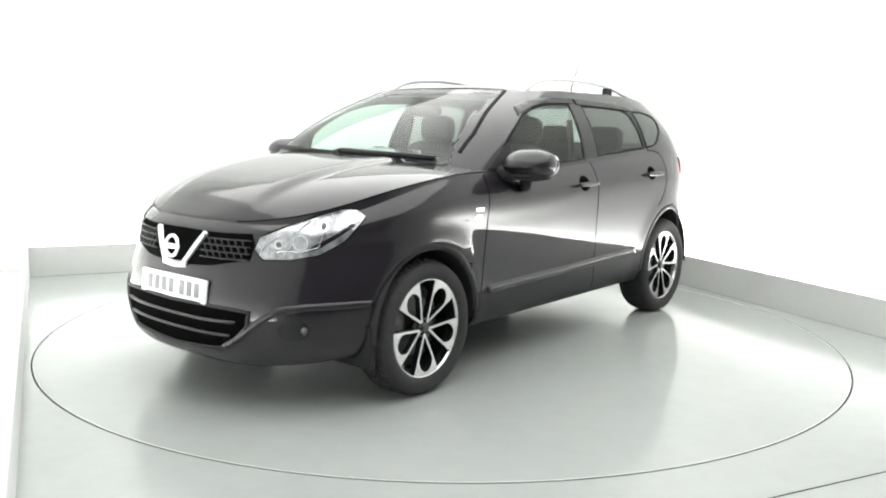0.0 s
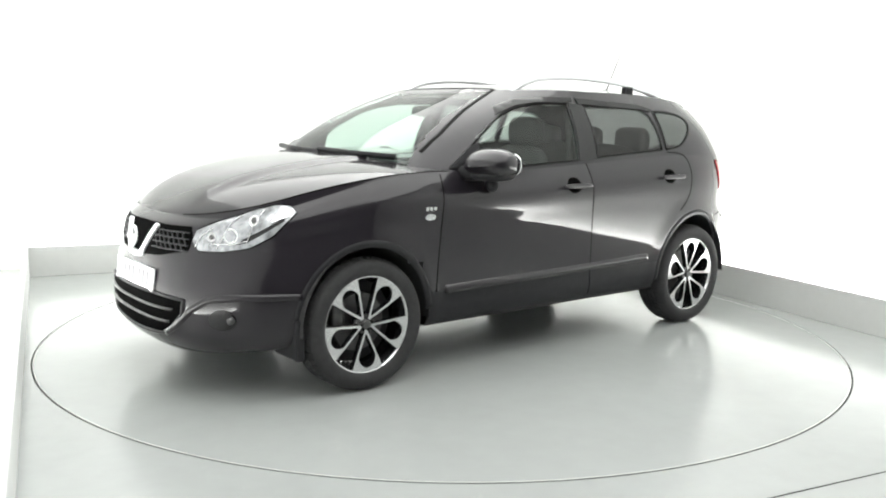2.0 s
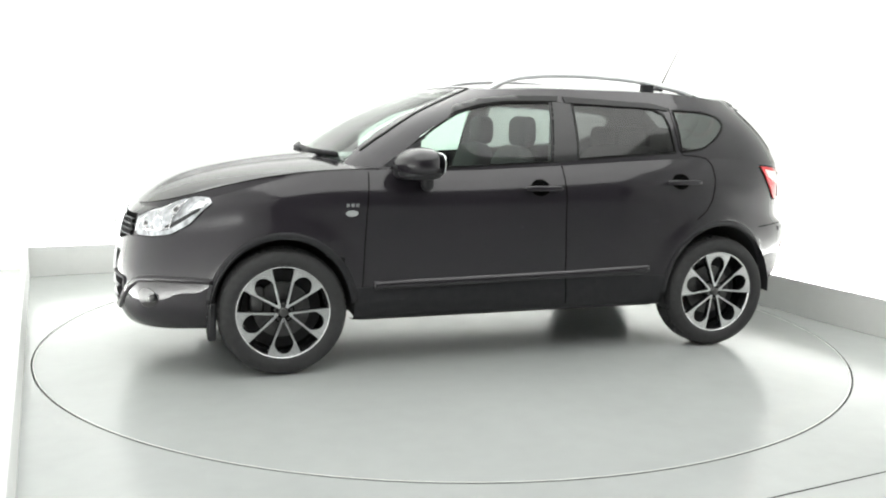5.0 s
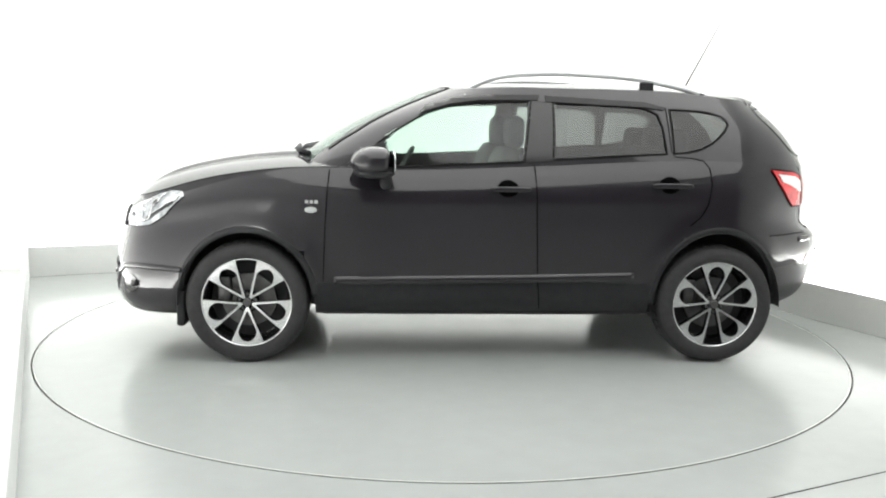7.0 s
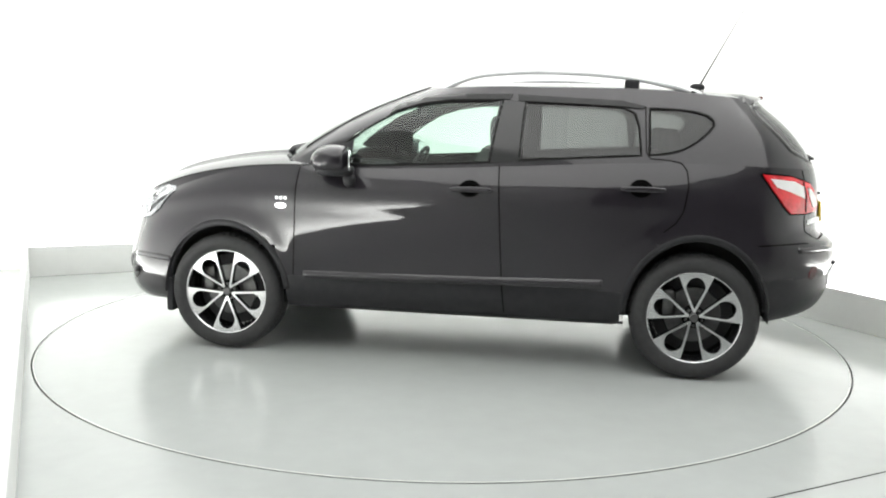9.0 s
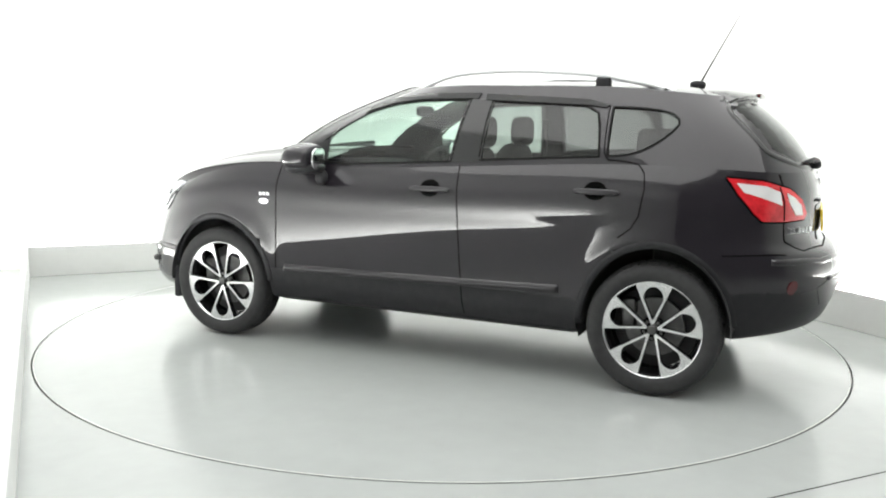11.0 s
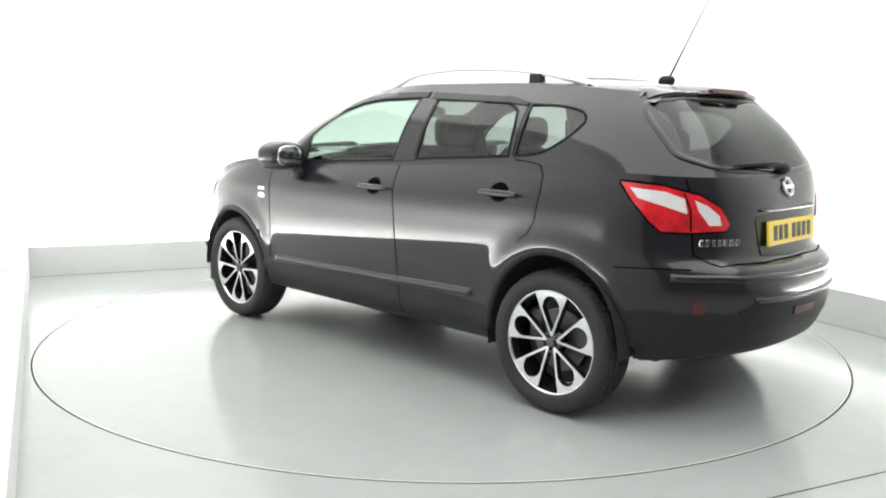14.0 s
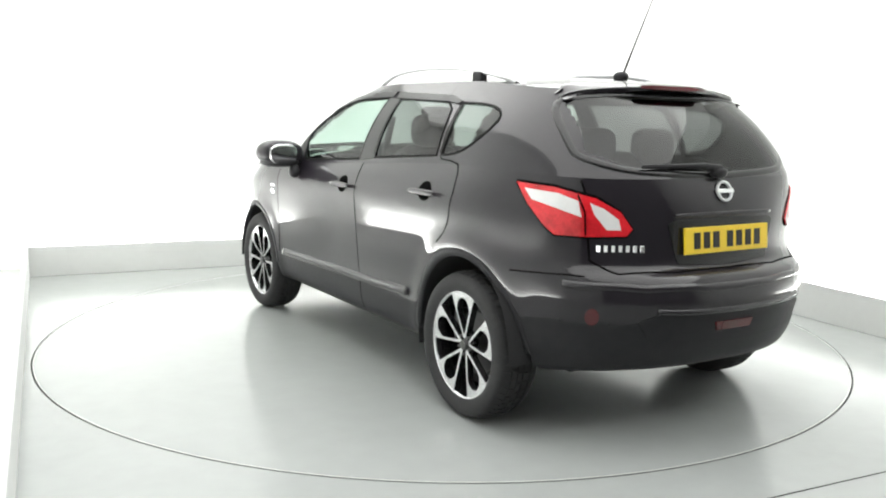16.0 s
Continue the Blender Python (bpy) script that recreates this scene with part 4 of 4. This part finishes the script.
seat(0.36, 0.02, 0.50, "front_seat")
seat(-0.36, 0.02, 0.50, "front_seat")
seat(0.0, -0.95, 1.26, "rear_seat")
lining = bmesh.new()
rows = [[lining.verts.new((v.x * 0.985 - 0.008, s * v.y * 0.97, v.z - 0.035)) for v in r] for s in (1,) for r in ROOF]
for a, b in zip(rows[:-1], rows[1:]):
    for k in range(len(a) - 1):
        lining.faces.new((a[k], a[k + 1], b[k + 1], b[k]))
dup = bmesh.ops.duplicate(lining, geom=lining.verts[:] + lining.edges[:] + lining.faces[:])
bmesh.ops.scale(lining, vec=(1, -1, 1), verts=[g for g in dup["geom"] if isinstance(g, bmesh.types.BMVert)])
part("headlining", lining, PALE, car, "pale headlining", smooth=True)
bm = bmesh.new()
blob(bm, (0.34, 0.0, 1.40), (0.04, 0.24, 0.07), 3)
part("rear_view_mirror", bm, LININGM, car, smooth=True)
for s in (1, -1):
    part("seat_belt", tube(bmesh.new(), [(-0.27, s * 0.66, 1.36), (-0.25, s * 0.70, 1.15), (-0.22, s * 0.72, 0.7)], 0.02, 6), LININGM, car, smooth=True)
bm = bmesh.new()
box(bm, -1.75, -1.25, -0.6, 0.6, 0.34, 0.95, 0.04)
part("boot_liner", bm, LININGM, car)

# ---- wheels: lathe turned about y, outer face at +y ----
TR, RR = 0.338, 0.247


def wheel(name, phase):
    bm = bmesh.new()
    lathe(bm, [(0.238, 0.082), (0.226, 0.05), (0.215, -0.05), (0.235, -0.09)], 60)
    hub = part(name, bm, ALLOYB, None, "black alloy wheel with machined spokes", smooth=True)
    bm = bmesh.new()
    lathe(bm, [(0.242, 0.085), (0.252, 0.098), (0.275, 0.108), (0.305, 0.106), (0.320, 0.096), (0.3265, 0.084), (TR - 0.008, 0.055), (TR - 0.008, 0.0), (TR - 0.008, -0.055), (0.3265, -0.084), (0.318, -0.1), (0.28, -0.108), (0.245, -0.09)], 72)
    tyre = part("tyre", bm, RUBBER, hub, "black road tyre", smooth=True)
    verts, faces = [], []
    for y0, y1, n, lag in ((-0.082, -0.054, 58, 0.0), (-0.046, -0.018, 46, 0.5), (-0.011, 0.011, 40, 0.2), (0.018, 0.046, 46, 0.7), (0.054, 0.082, 58, 0.3)):
        for i in range(n):
            a0 = 2 * math.pi * (i + lag) / n
            a1 = a0 + 2 * math.pi / n * 0.80
            o = len(verts)
            for y, skew in ((y0, 0.0), (y1, 0.018 if y0 > 0 else -0.018)):
                low, top = TR - 0.012, TR - (0.010 * max(0.0, abs(y) - 0.06) / 0.022)
                for rad in (low, top):
                    for a in (a0 + skew, a1 + skew):
                        verts.append((rad * math.sin(a), y, rad * math.cos(a)))
            faces += [(o, o + 1, o + 3, o + 2), (o + 4, o + 6, o + 7, o + 5), (o + 2, o + 3, o + 7, o + 6), (o, o + 2, o + 6, o + 4), (o + 1, o + 5, o + 7, o + 3)]
    me = bpy.data.meshes.new("tread")
    me.from_pydata(verts, [], faces)
    me.materials.append(RUBBER)
    tread = new("tread", me)
    tread.parent = tyre
    tagged(tread, "blocky tyre tread")
    bm = bmesh.new()
    lathe(bm, [(0.235, 0.078), (0.239, 0.088), (RR, 0.092), (RR, 0.082)], 72)
    rim = part("rim", bm, POLISH, hub, "machined alloy rim with black pockets", smooth=True)
    bm = bmesh.new()
    lathe(bm, [(0.0, 0.0), (0.148, 0.0), (0.15, -0.012), (0.0, -0.014)], 48)
    part("brake_disc", bm, STEEL, hub, smooth=False)
    bm = bmesh.new()
    blob(bm, (0.13, -0.005, 0.06), (0.08, 0.07, 0.16), 4)
    part("caliper", bm, STEEL, hub, smooth=True)
    bm = bmesh.new()
    lathe(bm, [(0.0, -0.03), (0.21, -0.032), (0.215, -0.05)], 48)
    part("back_plate", bm, LININGM, hub)

    def petal(depth, front, inset):
        "one loop-shaped pair of spokes round an oval pocket"
        bm = bmesh.new()
        n = 18
        outer_l, inner_l = [], []
        for i in range(n + 1):
            t = i / n
            r = 0.028 + (0.243 - 0.028) * t
            outer_l.append((0.009 + (r - 0.028) * 0.425 - inset, r))
            ri = 0.052 + (0.220 - 0.052) * (1 - (1 - t) ** 1.4)
            wide = 0.002 + (min(ri, 0.158) - 0.052) * 0.435
            end = math.sqrt(max(0.0, 1 - max(0.0, (ri - 0.158) / 0.061) ** 2))
            inner_l.append((wide * end + (inset * 0.5 if t < 1 else 0), ri))

        def dish(r):
            return front - 0.016 * max(0.0, 1 - r / 0.242) ** 1.5 * 1.2
        loops = []
        for side_ in (1, -1):
            o = [bm.verts.new((side_ * x, dish(r), r)) for x, r in outer_l]
            q = [bm.verts.new((side_ * x, dish(r), r)) for x, r in inner_l]
            ob_ = [bm.verts.new((side_ * x, dish(r) - depth, r)) for x, r in outer_l]
            qb = [bm.verts.new((side_ * x, dish(r) - depth, r)) for x, r in inner_l]
            for k in range(n):
                for f in ((o[k], o[k + 1], q[k + 1], q[k]), (o[k], ob_[k], ob_[k + 1], o[k + 1]), (q[k], q[k + 1], qb[k + 1], qb[k])):
                    bm.faces.new(f)
            loops.append((o, q))
        (o1, q1), (o2, q2) = loops
        bm.faces.new((o1[0], q1[0], q2[0], o2[0]))
        bm.faces.new((o1[n], o2[n], q2[n], q1[n]))
        bmesh.ops.remove_doubles(bm, verts=bm.verts, dist=1e-5)
        bmesh.ops.recalc_face_normals(bm, faces=bm.faces)
        return bm

    for k in range(5):
        m = pose(0, 0, 0, 0, phase + 72 * k, 0)
        bm = petal(0.004, 0.088, 0.003)
        bmesh.ops.transform(bm, matrix=m, verts=bm.verts)
        sp = part("spoke", bm, POLISH, hub, "machined looped spoke")
        bm = petal(0.03, 0.086, 0.0)
        bmesh.ops.transform(bm, matrix=m, verts=bm.verts)
        part("spoke_core", bm, ALLOYB, hub)
    bm = bmesh.new()
    lathe(bm, [(0.0, 0.081), (0.022, 0.080), (0.025, 0.070), (0.06, 0.058), (0.062, 0.03)], 36)
    part("hub_centre", bm, ALLOYB, hub, smooth=True)
    bm = bmesh.new()
    lathe(bm, [(0.0, 0.086), (0.018, 0.0855), (0.022, 0.083)], 24)
    part("centre_cap", bm, STEEL, hub, smooth=True)
    for k in range(5):
        a = radians(phase + 36 + 72 * k)
        bm = bmesh.new()
        lathe(bm, [(0.0, 0.078), (0.006, 0.078), (0.0075, 0.066)], 10, pose(0.045 * math.sin(a), 0, 0.045 * math.cos(a)))
        part("wheel_nut", bm, STEEL, hub)
    return hub


def place(hub, x, y, flipped):
    hub.parent = car
    hub.matrix_basis = pose(x, y, 0.337, 0, 0, 180 if flipped else 0)


front_wheel = wheel("wheel", 36)
place(front_wheel, 1.315, 0.768, False)
rear_wheel = wheel("wheel", 0)
place(rear_wheel, -1.315, 0.775, False)
for src, x in ((front_wheel, 1.315), (rear_wheel, -1.315)):
    twin = copy_thing(src, pose(x, -0.77, 0.337, 0, 0, 180))


# ---- what moves ----
HEADING = [(0, 230.87), (0.5, 228.45), (1, 225.54), (1.5, 222.22), (2, 218.72), (2.5, 215.19), (3, 211.65), (3.5, 208.12), (4, 204.64), (4.6, 200.55),
           (5.25, 196.15), (5.9, 191.74), (6.5, 187.64), (7, 184.21), (7.5, 180.75), (8, 177.24), (8.5, 173.73), (9, 170.24), (9.6, 166.12), (10.25, 161.67),
           (10.9, 157.22), (11.5, 153.1), (12, 149.66), (12.5, 146.24), (13, 142.85), (13.5, 139.48), (14, 136.08), (14.5, 132.66), (15, 129.17), (15.5, 125.7), (16, 122.17)]


def motions():
    walk(car, [(t, pose(0, 0, 0, 0, 0, a) @ pose(-0.1755, -0.0284, 0)) for t, a in HEADING])
    walk(turntable, [(t, pose(0, 0, 0, 0, 0, a)) for t, a in HEADING])


motions()
